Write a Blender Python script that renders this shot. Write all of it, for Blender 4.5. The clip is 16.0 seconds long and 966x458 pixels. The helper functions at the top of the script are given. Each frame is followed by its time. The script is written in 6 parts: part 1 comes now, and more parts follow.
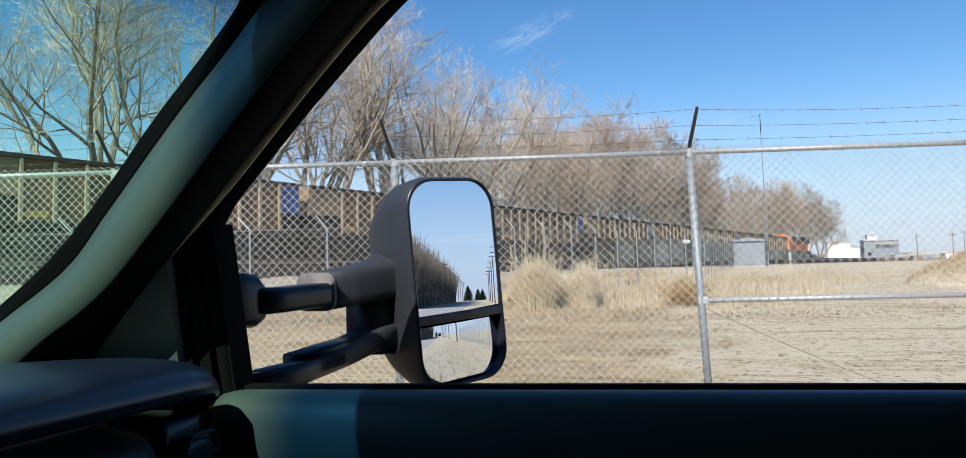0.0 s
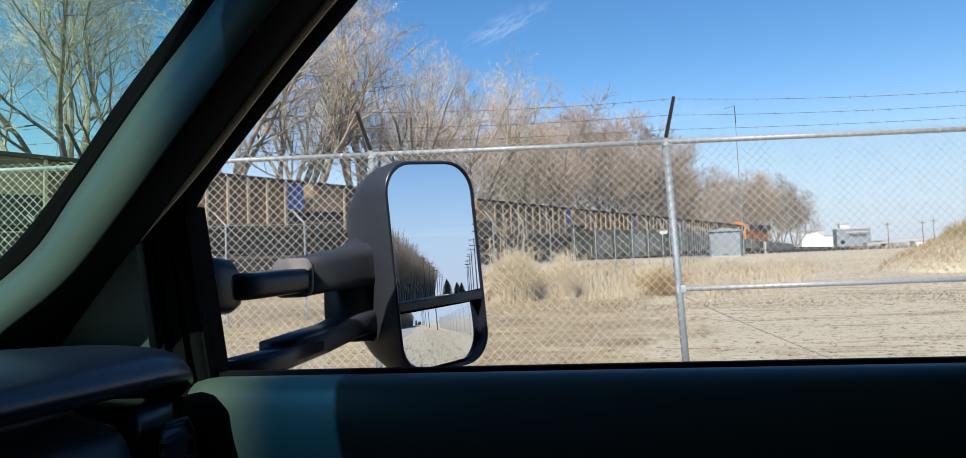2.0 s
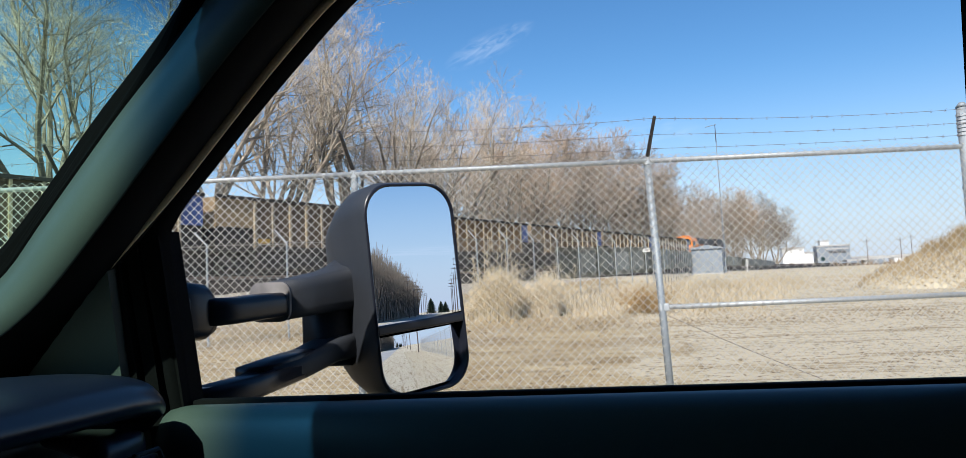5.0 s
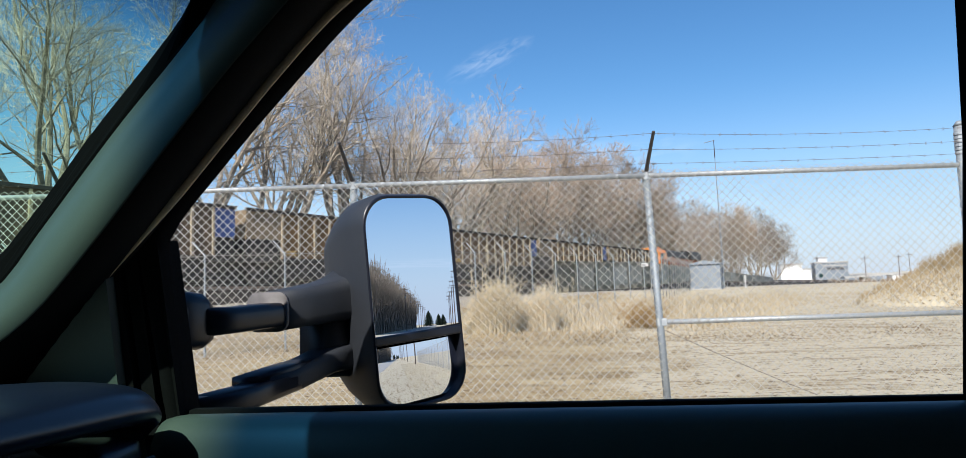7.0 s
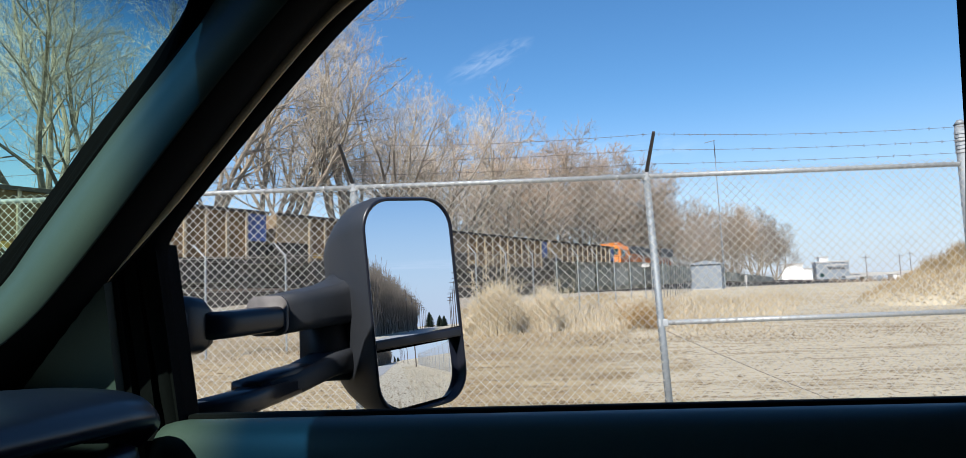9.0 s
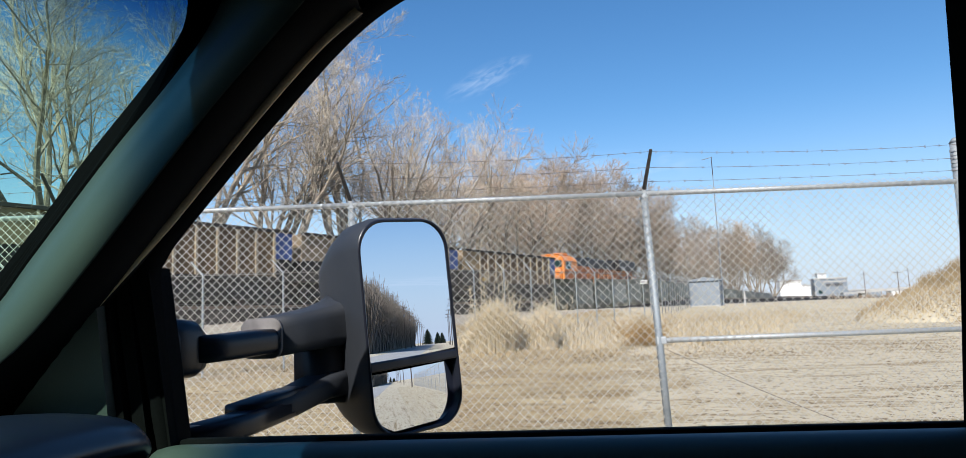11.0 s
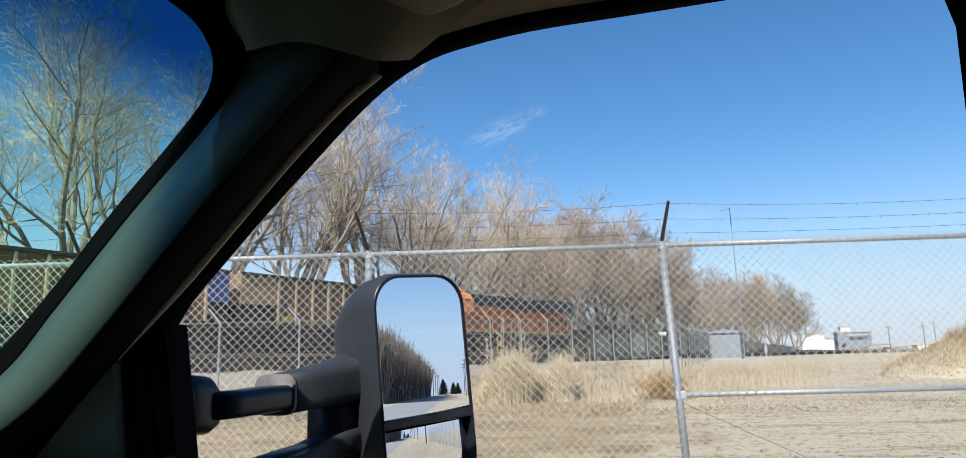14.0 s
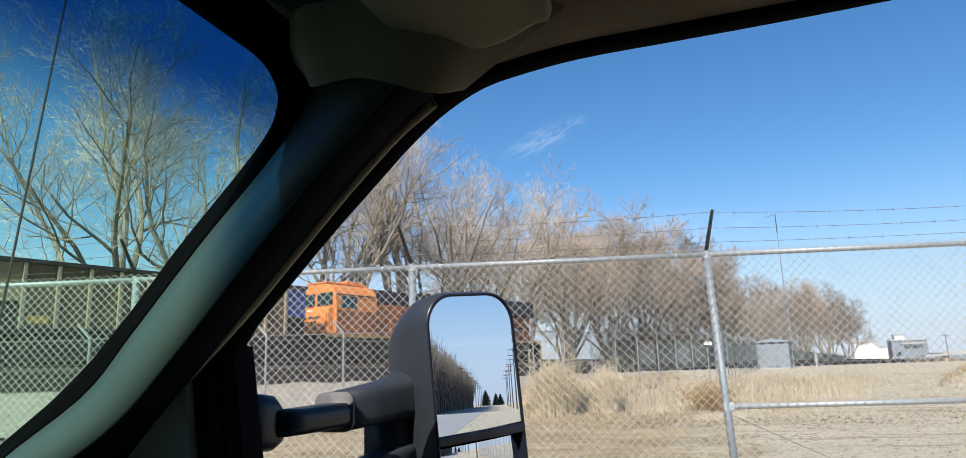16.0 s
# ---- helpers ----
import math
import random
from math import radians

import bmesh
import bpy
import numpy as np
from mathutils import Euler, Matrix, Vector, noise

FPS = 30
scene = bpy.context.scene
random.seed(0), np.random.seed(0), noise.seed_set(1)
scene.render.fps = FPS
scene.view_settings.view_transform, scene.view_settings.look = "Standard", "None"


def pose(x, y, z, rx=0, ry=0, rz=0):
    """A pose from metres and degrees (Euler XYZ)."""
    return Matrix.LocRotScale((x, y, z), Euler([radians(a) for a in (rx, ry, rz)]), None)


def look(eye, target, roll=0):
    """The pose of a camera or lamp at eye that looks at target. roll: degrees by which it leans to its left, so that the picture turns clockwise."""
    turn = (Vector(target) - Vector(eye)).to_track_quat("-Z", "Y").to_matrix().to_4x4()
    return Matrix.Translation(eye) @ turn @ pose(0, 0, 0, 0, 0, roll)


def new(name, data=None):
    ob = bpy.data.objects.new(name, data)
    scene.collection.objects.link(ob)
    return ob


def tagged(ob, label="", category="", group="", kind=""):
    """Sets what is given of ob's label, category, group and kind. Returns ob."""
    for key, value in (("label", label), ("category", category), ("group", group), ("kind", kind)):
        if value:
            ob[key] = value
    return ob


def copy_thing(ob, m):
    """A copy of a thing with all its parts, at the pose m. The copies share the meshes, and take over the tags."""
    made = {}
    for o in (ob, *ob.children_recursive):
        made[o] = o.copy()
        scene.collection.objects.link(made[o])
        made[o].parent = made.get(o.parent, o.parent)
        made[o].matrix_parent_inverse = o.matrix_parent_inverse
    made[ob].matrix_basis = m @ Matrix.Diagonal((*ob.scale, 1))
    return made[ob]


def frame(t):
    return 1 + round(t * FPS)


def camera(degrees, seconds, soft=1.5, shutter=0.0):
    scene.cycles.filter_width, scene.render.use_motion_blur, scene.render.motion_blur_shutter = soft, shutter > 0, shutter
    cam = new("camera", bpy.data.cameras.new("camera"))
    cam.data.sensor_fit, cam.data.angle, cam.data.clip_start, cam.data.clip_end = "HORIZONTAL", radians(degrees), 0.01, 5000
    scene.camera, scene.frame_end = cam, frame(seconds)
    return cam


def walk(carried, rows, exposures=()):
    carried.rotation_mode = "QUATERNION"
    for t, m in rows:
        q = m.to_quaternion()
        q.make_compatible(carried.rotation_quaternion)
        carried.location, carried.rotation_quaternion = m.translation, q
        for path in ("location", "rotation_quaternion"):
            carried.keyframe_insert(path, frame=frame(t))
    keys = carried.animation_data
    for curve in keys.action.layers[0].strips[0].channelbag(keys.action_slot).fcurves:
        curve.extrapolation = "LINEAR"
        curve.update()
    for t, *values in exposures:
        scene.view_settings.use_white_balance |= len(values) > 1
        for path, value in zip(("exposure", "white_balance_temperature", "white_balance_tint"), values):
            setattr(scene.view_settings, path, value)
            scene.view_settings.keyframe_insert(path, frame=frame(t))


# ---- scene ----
cam = camera(68.0, 16.0, soft=0.7)
PATH = [
    (0, (-0.017, 0.090, 1.582), (-0.459, 2.036, 1.699), -1.42),
    (0.5, (-0.020, 0.097, 1.583), (-0.478, 2.037, 1.736), -1.98),
    (1, (-0.023, 0.103, 1.572), (-0.465, 2.050, 1.697), -1.82),
    (1.5, (-0.025, 0.112, 1.571), (-0.426, 2.070, 1.659), -2.09),
    (2, (-0.023, 0.105, 1.569), (-0.407, 2.065, 1.665), -2.15),
    (2.5, (-0.022, 0.106, 1.569), (-0.391, 2.070, 1.659), -2.22),
    (3, (-0.023, 0.112, 1.570), (-0.380, 2.078, 1.658), -2.46),
    (3.5, (-0.017, 0.105, 1.573), (-0.373, 2.070, 1.677), -2.95),
    (4, (-0.019, 0.110, 1.574), (-0.367, 2.076, 1.688), -2.89),
    (6.5, (-0.018, 0.111, 1.574), (-0.345, 2.075, 1.760), -2.11),
    (7, (-0.018, 0.108, 1.573), (-0.349, 2.072, 1.755), -1.90),
    (7.5, (-0.018, 0.110, 1.573), (-0.352, 2.074, 1.752), -2.03),
    (8, (-0.018, 0.111, 1.574), (-0.351, 2.075, 1.753), -2.21),
    (10.5, (-0.016, 0.113, 1.579), (-0.347, 2.073, 1.794), -2.02),
    (11, (-0.014, 0.113, 1.582), (-0.339, 2.073, 1.813), -2.19),
    (11.5, (-0.015, 0.111, 1.580), (-0.341, 2.069, 1.827), -2.06),
    (12, (-0.014, 0.112, 1.582), (-0.340, 2.069, 1.838), -2.11),
    (12.5, (-0.012, 0.114, 1.585), (-0.337, 2.067, 1.868), -1.61),
    (13, (-0.011, 0.113, 1.588), (-0.348, 2.058, 1.911), -1.95),
    (13.5, (-0.011, 0.110, 1.591), (-0.362, 2.049, 1.933), -1.71),
    (14, (-0.012, 0.111, 1.592), (-0.376, 2.043, 1.960), -1.57),
    (14.5, (-0.012, 0.106, 1.589), (-0.387, 2.035, 1.963), -1.16),
    (15, (-0.013, 0.102, 1.589), (-0.412, 2.028, 1.949), -1.35),
    (15.5, (-0.013, 0.096, 1.595), (-0.433, 2.014, 1.975), -1.56),
    (16, (-0.020, 0.086, 1.601), (-0.491, 1.988, 2.001), -1.80),
]
walk(cam, [(t, look(eye, target, roll)) for t, eye, target, roll in PATH], exposures=[(0, 0.40), (16, 0.40)])
# ---- world, sun, exposure ----
SUN = Vector((-0.13, -0.69, 0.71)).normalized()
world = bpy.data.worlds.new("sky")
scene.world = world
world.use_nodes = True
wn, wl = world.node_tree.nodes, world.node_tree.links
bg = wn["Background"]
sky = wn.new("ShaderNodeTexSky")
sky.sky_type, sky.sun_disc = "NISHITA", False
sky.sun_elevation = math.asin(SUN.z)
sky.sun_rotation = math.atan2(SUN.x, SUN.y)
sky.air_density, sky.dust_density, sky.ozone_density = 1.0, 0.2, 3.5
bg.inputs["Strength"].default_value = 0.115


def sky_cloud():
    """Thin wisps of cirrus: stretched noise, kept where a soft ellipse round each wisp lets it show."""
    co = wn.new("ShaderNodeTexCoord")
    total = None
    for middle, half, thin, tilt, amount in (((-0.094, 0.622, 0.2110), 0.056, 0.016, 24, 0.30), ((0.005, 0.62, 0.115), 0.11, 0.026, 4, 0.28), ((0.99, -0.02, 0.083), 0.16, 0.007, 2, 0.5)):
        c = Vector(middle).normalized()
        right = c.cross(Vector((0, 0, 1))).normalized()
        up = right.cross(c)
        a, b = math.cos(radians(tilt)), math.sin(radians(tilt))
        parts = []
        for axis, size in ((right * a + up * b, half), (up * a - right * b, thin), (c, 0)):
            dot = wn.new("ShaderNodeVectorMath")
            dot.operation = "DOT_PRODUCT"
            wl.new(co.outputs["Generated"], dot.inputs[0])
            dot.inputs[1].default_value = axis
            if not size:
                ahead = dot
                break
            div = wn.new("ShaderNodeMath")
            div.operation = "DIVIDE"
            wl.new(dot.outputs["Value"], div.inputs[0])
            div.inputs[1].default_value = size
            parts.append(div)
        comb = wn.new("ShaderNodeCombineXYZ")
        wl.new(parts[0].outputs[0], comb.inputs[0])
        wl.new(parts[1].outputs[0], comb.inputs[1])
        length = wn.new("ShaderNodeVectorMath")
        length.operation = "LENGTH"
        wl.new(comb.outputs[0], length.inputs[0])
        tex = wn.new("ShaderNodeTexNoise")
        tex.inputs["Scale"].default_value, tex.inputs["Detail"].default_value, tex.inputs["Distortion"].default_value = 1.6, 7, 1.2
        wl.new(comb.outputs[0], tex.inputs["Vector"])
        edge = wn.new("ShaderNodeMapRange")
        edge.inputs["From Min"].default_value, edge.inputs["From Max"].default_value = 1.25, 0.0
        wl.new(length.outputs["Value"], edge.inputs["Value"])
        lump = wn.new("ShaderNodeMapRange")
        lump.inputs["From Min"].default_value, lump.inputs["From Max"].default_value, lump.inputs["To Max"].default_value = 0.38, 0.75, amount
        wl.new(tex.outputs["Fac"], lump.inputs["Value"])
        front = wn.new("ShaderNodeMath")
        front.operation = "GREATER_THAN"
        wl.new(ahead.outputs["Value"], front.inputs[0])
        for one, two in ((edge.outputs[0], lump.outputs[0]), (None, front.outputs[0])):
            mul = wn.new("ShaderNodeMath")
            mul.operation = "MULTIPLY"
            wl.new(one or last.outputs[0], mul.inputs[0])
            wl.new(two, mul.inputs[1])
            last = mul
        if total:
            add = wn.new("ShaderNodeMath")
            wl.new(total.outputs[0], add.inputs[0])
            wl.new(last.outputs[0], add.inputs[1])
            last = add
        total = last
    mix = wn.new("ShaderNodeMixRGB")
    wl.new(total.outputs[0], mix.inputs["Fac"])
    clear = wn.new("ShaderNodeHueSaturation")
    clear.inputs["Saturation"].default_value = 1.24
    wl.new(sky.outputs["Color"], clear.inputs["Color"])
    wl.new(clear.outputs[0], mix.inputs["Color1"])
    mix.inputs["Color2"].default_value = (8.5, 8.9, 9.4, 1)
    # pale haze low over the horizon
    sep = wn.new("ShaderNodeSeparateXYZ")
    wl.new(co.outputs["Generated"], sep.inputs[0])
    low = wn.new("ShaderNodeMapRange")
    low.interpolation_type = "SMOOTHERSTEP"
    low.inputs["From Min"].default_value, low.inputs["From Max"].default_value = 0.30, -0.07
    low.inputs["To Max"].default_value = 0.92
    wl.new(sep.outputs["Z"], low.inputs["Value"])
    haze = wn.new("ShaderNodeMixRGB")
    wl.new(low.outputs[0], haze.inputs["Fac"])
    wl.new(mix.outputs[0], haze.inputs["Color1"])
    haze.inputs["Color2"].default_value = (3.75, 4.55, 6.0, 1)
    wl.new(haze.outputs[0], bg.inputs["Color"])


sky_cloud()
sun_data = bpy.data.lights.new("sun", "SUN")
sun_data.energy, sun_data.angle, sun_data.color = 5.0, radians(0.53), (1.0, 0.95, 0.87)
sun = new("sun", sun_data)
sun.matrix_world = look((0, -20, 30), Vector((0, -20, 30)) - SUN)


# ---- materials ----
def material(name, base, rough=0.7, metal=0.0, second=None, scale=4.0, amount=0.6, fine=0.0, bump=0.0, bump_scale=60.0, spec=0.5, random_shade=0.0, stretch=None, coat=0.0):
    """Principled material with a large stain noise between two colours, a fine grain and a bump, in object metres."""
    m = bpy.data.materials.new(name)
    m.use_nodes = True
    n, l = m.node_tree.nodes, m.node_tree.links
    p = n["Principled BSDF"]
    p.inputs["Roughness"].default_value, p.inputs["Metallic"].default_value = rough, metal
    p.inputs["Specular IOR Level"].default_value = spec
    p.inputs["Coat Weight"].default_value = coat
    co = n.new("ShaderNodeTexCoord")
    vec = co.outputs["Object"]
    if stretch:
        mp = n.new("ShaderNodeMapping")
        mp.inputs["Scale"].default_value = stretch
        l.new(vec, mp.inputs["Vector"])
        vec = mp.outputs["Vector"]
    second = second or tuple(c * 0.72 for c in base)
    big = n.new("ShaderNodeTexNoise")
    big.inputs["Scale"].default_value, big.inputs["Detail"].default_value, big.inputs["Roughness"].default_value = scale, 6, 0.62
    l.new(vec, big.inputs["Vector"])
    ramp = n.new("ShaderNodeMapRange")
    ramp.inputs["From Min"].default_value, ramp.inputs["From Max"].default_value = 0.5 - 0.25 / max(amount, 0.05) * 0.6, 0.5 + 0.25 / max(amount, 0.05) * 0.6
    l.new(big.outputs["Fac"], ramp.inputs["Value"])
    mix = n.new("ShaderNodeMixRGB")
    l.new(ramp.outputs[0], mix.inputs["Fac"])
    mix.inputs["Color1"].default_value, mix.inputs["Color2"].default_value = (*base, 1), (*second, 1)
    colour = mix.outputs[0]
    small = n.new("ShaderNodeTexNoise")
    small.inputs["Scale"].default_value, small.inputs["Detail"].default_value = bump_scale, 4
    l.new(vec, small.inputs["Vector"])
    if fine:
        grain = n.new("ShaderNodeMapRange")
        grain.inputs["From Min"].default_value, grain.inputs["From Max"].default_value = 0.3, 0.7
        grain.inputs["To Min"].default_value, grain.inputs["To Max"].default_value = 1 - fine, 1 + fine
        l.new(small.outputs["Fac"], grain.inputs["Value"])
        mul = n.new("ShaderNodeMixRGB")
        mul.blend_type, mul.inputs["Fac"].default_value = "MULTIPLY", 1
        l.new(colour, mul.inputs["Color1"])
        l.new(grain.outputs[0], mul.inputs["Color2"])
        colour = mul.outputs[0]
    if random_shade:
        info = n.new("ShaderNodeObjectInfo")
        r = n.new("ShaderNodeMapRange")
        r.inputs["To Min"].default_value, r.inputs["To Max"].default_value = 1 - random_shade, 1 + random_shade
        l.new(info.outputs["Random"], r.inputs["Value"])
        hue = n.new("ShaderNodeHueSaturation")
        l.new(r.outputs[0], hue.inputs["Value"])
        l.new(r.outputs[0], hue.inputs["Saturation"])
        l.new(colour, hue.inputs["Color"])
        colour = hue.outputs[0]
    l.new(colour, p.inputs["Base Color"])
    if bump:
        b = n.new("ShaderNodeBump")
        b.inputs["Strength"].default_value, b.inputs["Distance"].default_value = min(bump * 20, 1.0), bump
        l.new(small.outputs["Fac"], b.inputs["Height"])
        l.new(b.outputs[0], p.inputs["Normal"])
    return m


trim_green = material("trim_green_grey", (0.062, 0.080, 0.076), 0.45, second=(0.052, 0.067, 0.064), spec=0.35, scale=6, fine=0.06, bump=0.0006, bump_scale=900)
dash_vinyl = material("dash_vinyl", (0.010, 0.015, 0.036), 0.32, second=(0.009, 0.013, 0.028), scale=8, fine=0.1, bump=0.0006, bump_scale=800)
dash_grey = material("dash_grey", (0.022, 0.03, 0.042), 0.5, scale=8, fine=0.08, bump=0.0005, bump_scale=900)
# black for rubber seals and for shade put in as colour
seal_shade_black = material("rubber_black", (0.005, 0.005, 0.006), 0.85, scale=12, fine=0.2, bump=0.0008, bump_scale=300, spec=0.10)
frit_black = material("frit_black", (0.003, 0.003, 0.0035), 0.9, spec=0.04)
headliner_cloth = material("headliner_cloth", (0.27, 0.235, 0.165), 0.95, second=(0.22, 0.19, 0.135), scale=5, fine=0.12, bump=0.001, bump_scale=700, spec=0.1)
# paler than headliner_cloth: bounced light on the roof edge is put into the colour
lit_edge_cloth = material("roof_edge_cloth", (0.62, 0.49, 0.34), 0.95, second=(0.48, 0.37, 0.25), scale=7, fine=0.12, bump=0.0015, bump_scale=500, spec=0.1)
mirror_plastic = material("mirror_plastic", (0.020, 0.024, 0.032), 0.55, second=(0.028, 0.032, 0.04), scale=14, fine=0.15, bump=0.0007, bump_scale=700)
arm_plastic = material("arm_plastic", (0.008, 0.010, 0.018), 0.34, second=(0.012, 0.014, 0.024), scale=20, fine=0.1)
worn_edge = material("worn_edge_plastic", (0.16, 0.15, 0.15), 0.6, scale=60, fine=0.3)
truck_paint = material("truck_paint", (0.02, 0.06, 0.05), 0.3, coat=0.6, scale=3)
mirror_glass = material("mirror_glass", (0.80, 0.85, 0.93), 0.0, metal=1.0, second=(0.78, 0.83, 0.91), scale=3)
galvanised = material("galvanised_steel", (0.50, 0.52, 0.53), 0.55, metal=0.4, second=(0.36, 0.38, 0.39), scale=25, fine=0.12, bump=0.0004, bump_scale=200)
post_grey = material("dull_galvanised_post", (0.30, 0.33, 0.35), 0.6, metal=0.3, second=(0.22, 0.245, 0.265), scale=18, fine=0.15, bump=0.0005, bump_scale=150)
wire_galvanised = material("galvanised_wire", (0.60, 0.58, 0.53), 0.5, metal=0.3, second=(0.40, 0.385, 0.345), scale=6, fine=0.1)
weathered_wire = material("weathered_fence_wire", (0.20, 0.19, 0.17), 0.7, metal=0.3, second=(0.13, 0.12, 0.105), scale=3)
rusty_wire = material("weathered_barbed_wire", (0.17, 0.16, 0.155), 0.7, metal=0.4, second=(0.19, 0.14, 0.11), scale=20)
arm_dark = material("dark_painted_steel", (0.03, 0.03, 0.032), 0.55, second=(0.06, 0.05, 0.045), scale=25, fine=0.2)
straw = material("dry_straw", (0.70, 0.60, 0.42), 0.8, second=(0.56, 0.46, 0.30), scale=1.3, fine=0.15, spec=0.2)
straw_pale = material("pale_straw", (0.78, 0.68, 0.50), 0.8, second=(0.62, 0.52, 0.36), scale=0.8, fine=0.15, spec=0.2)
mound_straw = material("brown_straw", (0.50, 0.39, 0.23), 0.85, second=(0.34, 0.25, 0.14), scale=0.9, amount=0.9, fine=0.2, spec=0.15)
field_straw = material("field_straw", (0.60, 0.51, 0.37), 0.85, second=(0.44, 0.36, 0.24), scale=0.7, amount=0.9, fine=0.15, spec=0.15)
rust_plant = material("rust_brown_plant", (0.42, 0.27, 0.12), 0.85, second=(0.22, 0.14, 0.06), scale=6, spec=0.2)
litter_brown = material("dead_leaf_brown", (0.20, 0.125, 0.065), 0.85, second=(0.12, 0.08, 0.045), scale=3, fine=0.3, spec=0.2)
gravel_mat = material("pale_gravel", (0.44, 0.395, 0.32), 0.9, second=(0.25, 0.22, 0.18), scale=5, amount=1, fine=0.3, spec=0.2)
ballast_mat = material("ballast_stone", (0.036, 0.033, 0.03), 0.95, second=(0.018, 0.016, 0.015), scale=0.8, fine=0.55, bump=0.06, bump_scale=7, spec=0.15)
asphalt = material("old_pale_asphalt", (0.36, 0.345, 0.32), 0.9, second=(0.28, 0.27, 0.25), scale=0.4, fine=0.25, bump=0.006, bump_scale=40, spec=0.3)
bark_pale = material("pale_bark", (0.44, 0.385, 0.31), 0.9, second=(0.17, 0.14, 0.11), scale=1.2, fine=0.3, bump=0.03, bump_scale=12, spec=0.15, random_shade=0.15)
twig_tan = material("tan_twigs", (0.78, 0.69, 0.57), 0.85, second=(0.58, 0.50, 0.40), scale=0.25, fine=0.1, spec=0.15, random_shade=0.2)
twig_red = material("reddish_twigs", (0.54, 0.435, 0.35), 0.85, second=(0.36, 0.28, 0.22), scale=0.25, fine=0.1, spec=0.15, random_shade=0.2)
twig_grey = material("grey_twigs", (0.27, 0.22, 0.17), 0.85, second=(0.16, 0.13, 0.10), scale=0.25, fine=0.1, spec=0.15, random_shade=0.2)
conifer = material("conifer_green", (0.035, 0.055, 0.03), 0.8, scale=1, fine=0.2)
pole_wood = material("weathered_pole", (0.17, 0.13, 0.10), 0.9, second=(0.10, 0.08, 0.065), scale=3, fine=0.2, stretch=(4, 4, 0.4))
car_rust = material("weathered_car_steel", (0.15, 0.10, 0.058), 0.8, second=(0.075, 0.052, 0.034), scale=0.9, amount=0.8, fine=0.2, bump=0.004, bump_scale=30, random_shade=0.25)
car_rib = material("pale_rib_steel", (0.36, 0.295, 0.21), 0.8, second=(0.20, 0.16, 0.11), scale=2.2, amount=0.8, fine=0.15, random_shade=0.15)
car_tan = material("tan_car_plate", (0.29, 0.215, 0.13), 0.8, second=(0.17, 0.125, 0.078), scale=1.2, amount=0.8, fine=0.15, bump=0.003, bump_scale=30, random_shade=0.15)
car_blue = material("faded_blue_paint", (0.055, 0.10, 0.30), 0.55, second=(0.04, 0.065, 0.17), scale=1.5, fine=0.12)
car_dark = material("grimy_black_steel", (0.022, 0.021, 0.02), 0.75, second=(0.05, 0.042, 0.034), scale=2, fine=0.25)
steel_wheel = material("wheel_steel", (0.10, 0.085, 0.075), 0.5, metal=0.6, scale=4)
rail_steel = material("rail_steel", (0.24, 0.17, 0.13), 0.45, metal=0.6, scale=6)
tie_wood = material("tie_wood", (0.10, 0.08, 0.065), 0.95, scale=5, fine=0.2)
loco_orange = material("orange_paint", (0.78, 0.27, 0.05), 0.5, second=(0.62, 0.19, 0.04), scale=0.9, fine=0.12, coat=0.1)
# the sides' shade is put into this darker orange, along with grime
loco_shaded_grimy = material("sooty_orange_paint", (0.42, 0.14, 0.045), 0.65, second=(0.16, 0.065, 0.03), scale=0.7, amount=0.9, fine=0.25, stretch=(1, 1, 0.5))
loco_black = material("black_paint", (0.018, 0.018, 0.02), 0.5, second=(0.035, 0.03, 0.028), scale=1.5, fine=0.15)
loco_yellow = material("yellow_stripe_paint", (0.42, 0.25, 0.05), 0.5, scale=2)
dark_glass = material("dark_tinted_glass", (0.03, 0.06, 0.06), 0.08, spec=0.7)
grey_metal = material("grey_painted_metal", (0.25, 0.285, 0.32), 0.55, second=(0.19, 0.215, 0.245), scale=1.5, fine=0.08)
white_paint = material("white_wall_paint", (0.78, 0.78, 0.76), 0.8, second=(0.66, 0.67, 0.67), scale=0.15, fine=0.05)
concrete = material("concrete", (0.45, 0.44, 0.42), 0.9, second=(0.36, 0.35, 0.34), scale=0.3, fine=0.08)
fabric_dark = material("dark_fence_fabric", (0.30, 0.325, 0.30), 0.9, second=(0.42, 0.43, 0.39), scale=0.7, amount=0.8, fine=0.25, bump=0.004, bump_scale=25, random_shade=0.06)
sign_white = material("sign_face", (0.8, 0.8, 0.78), 0.5, scale=5)


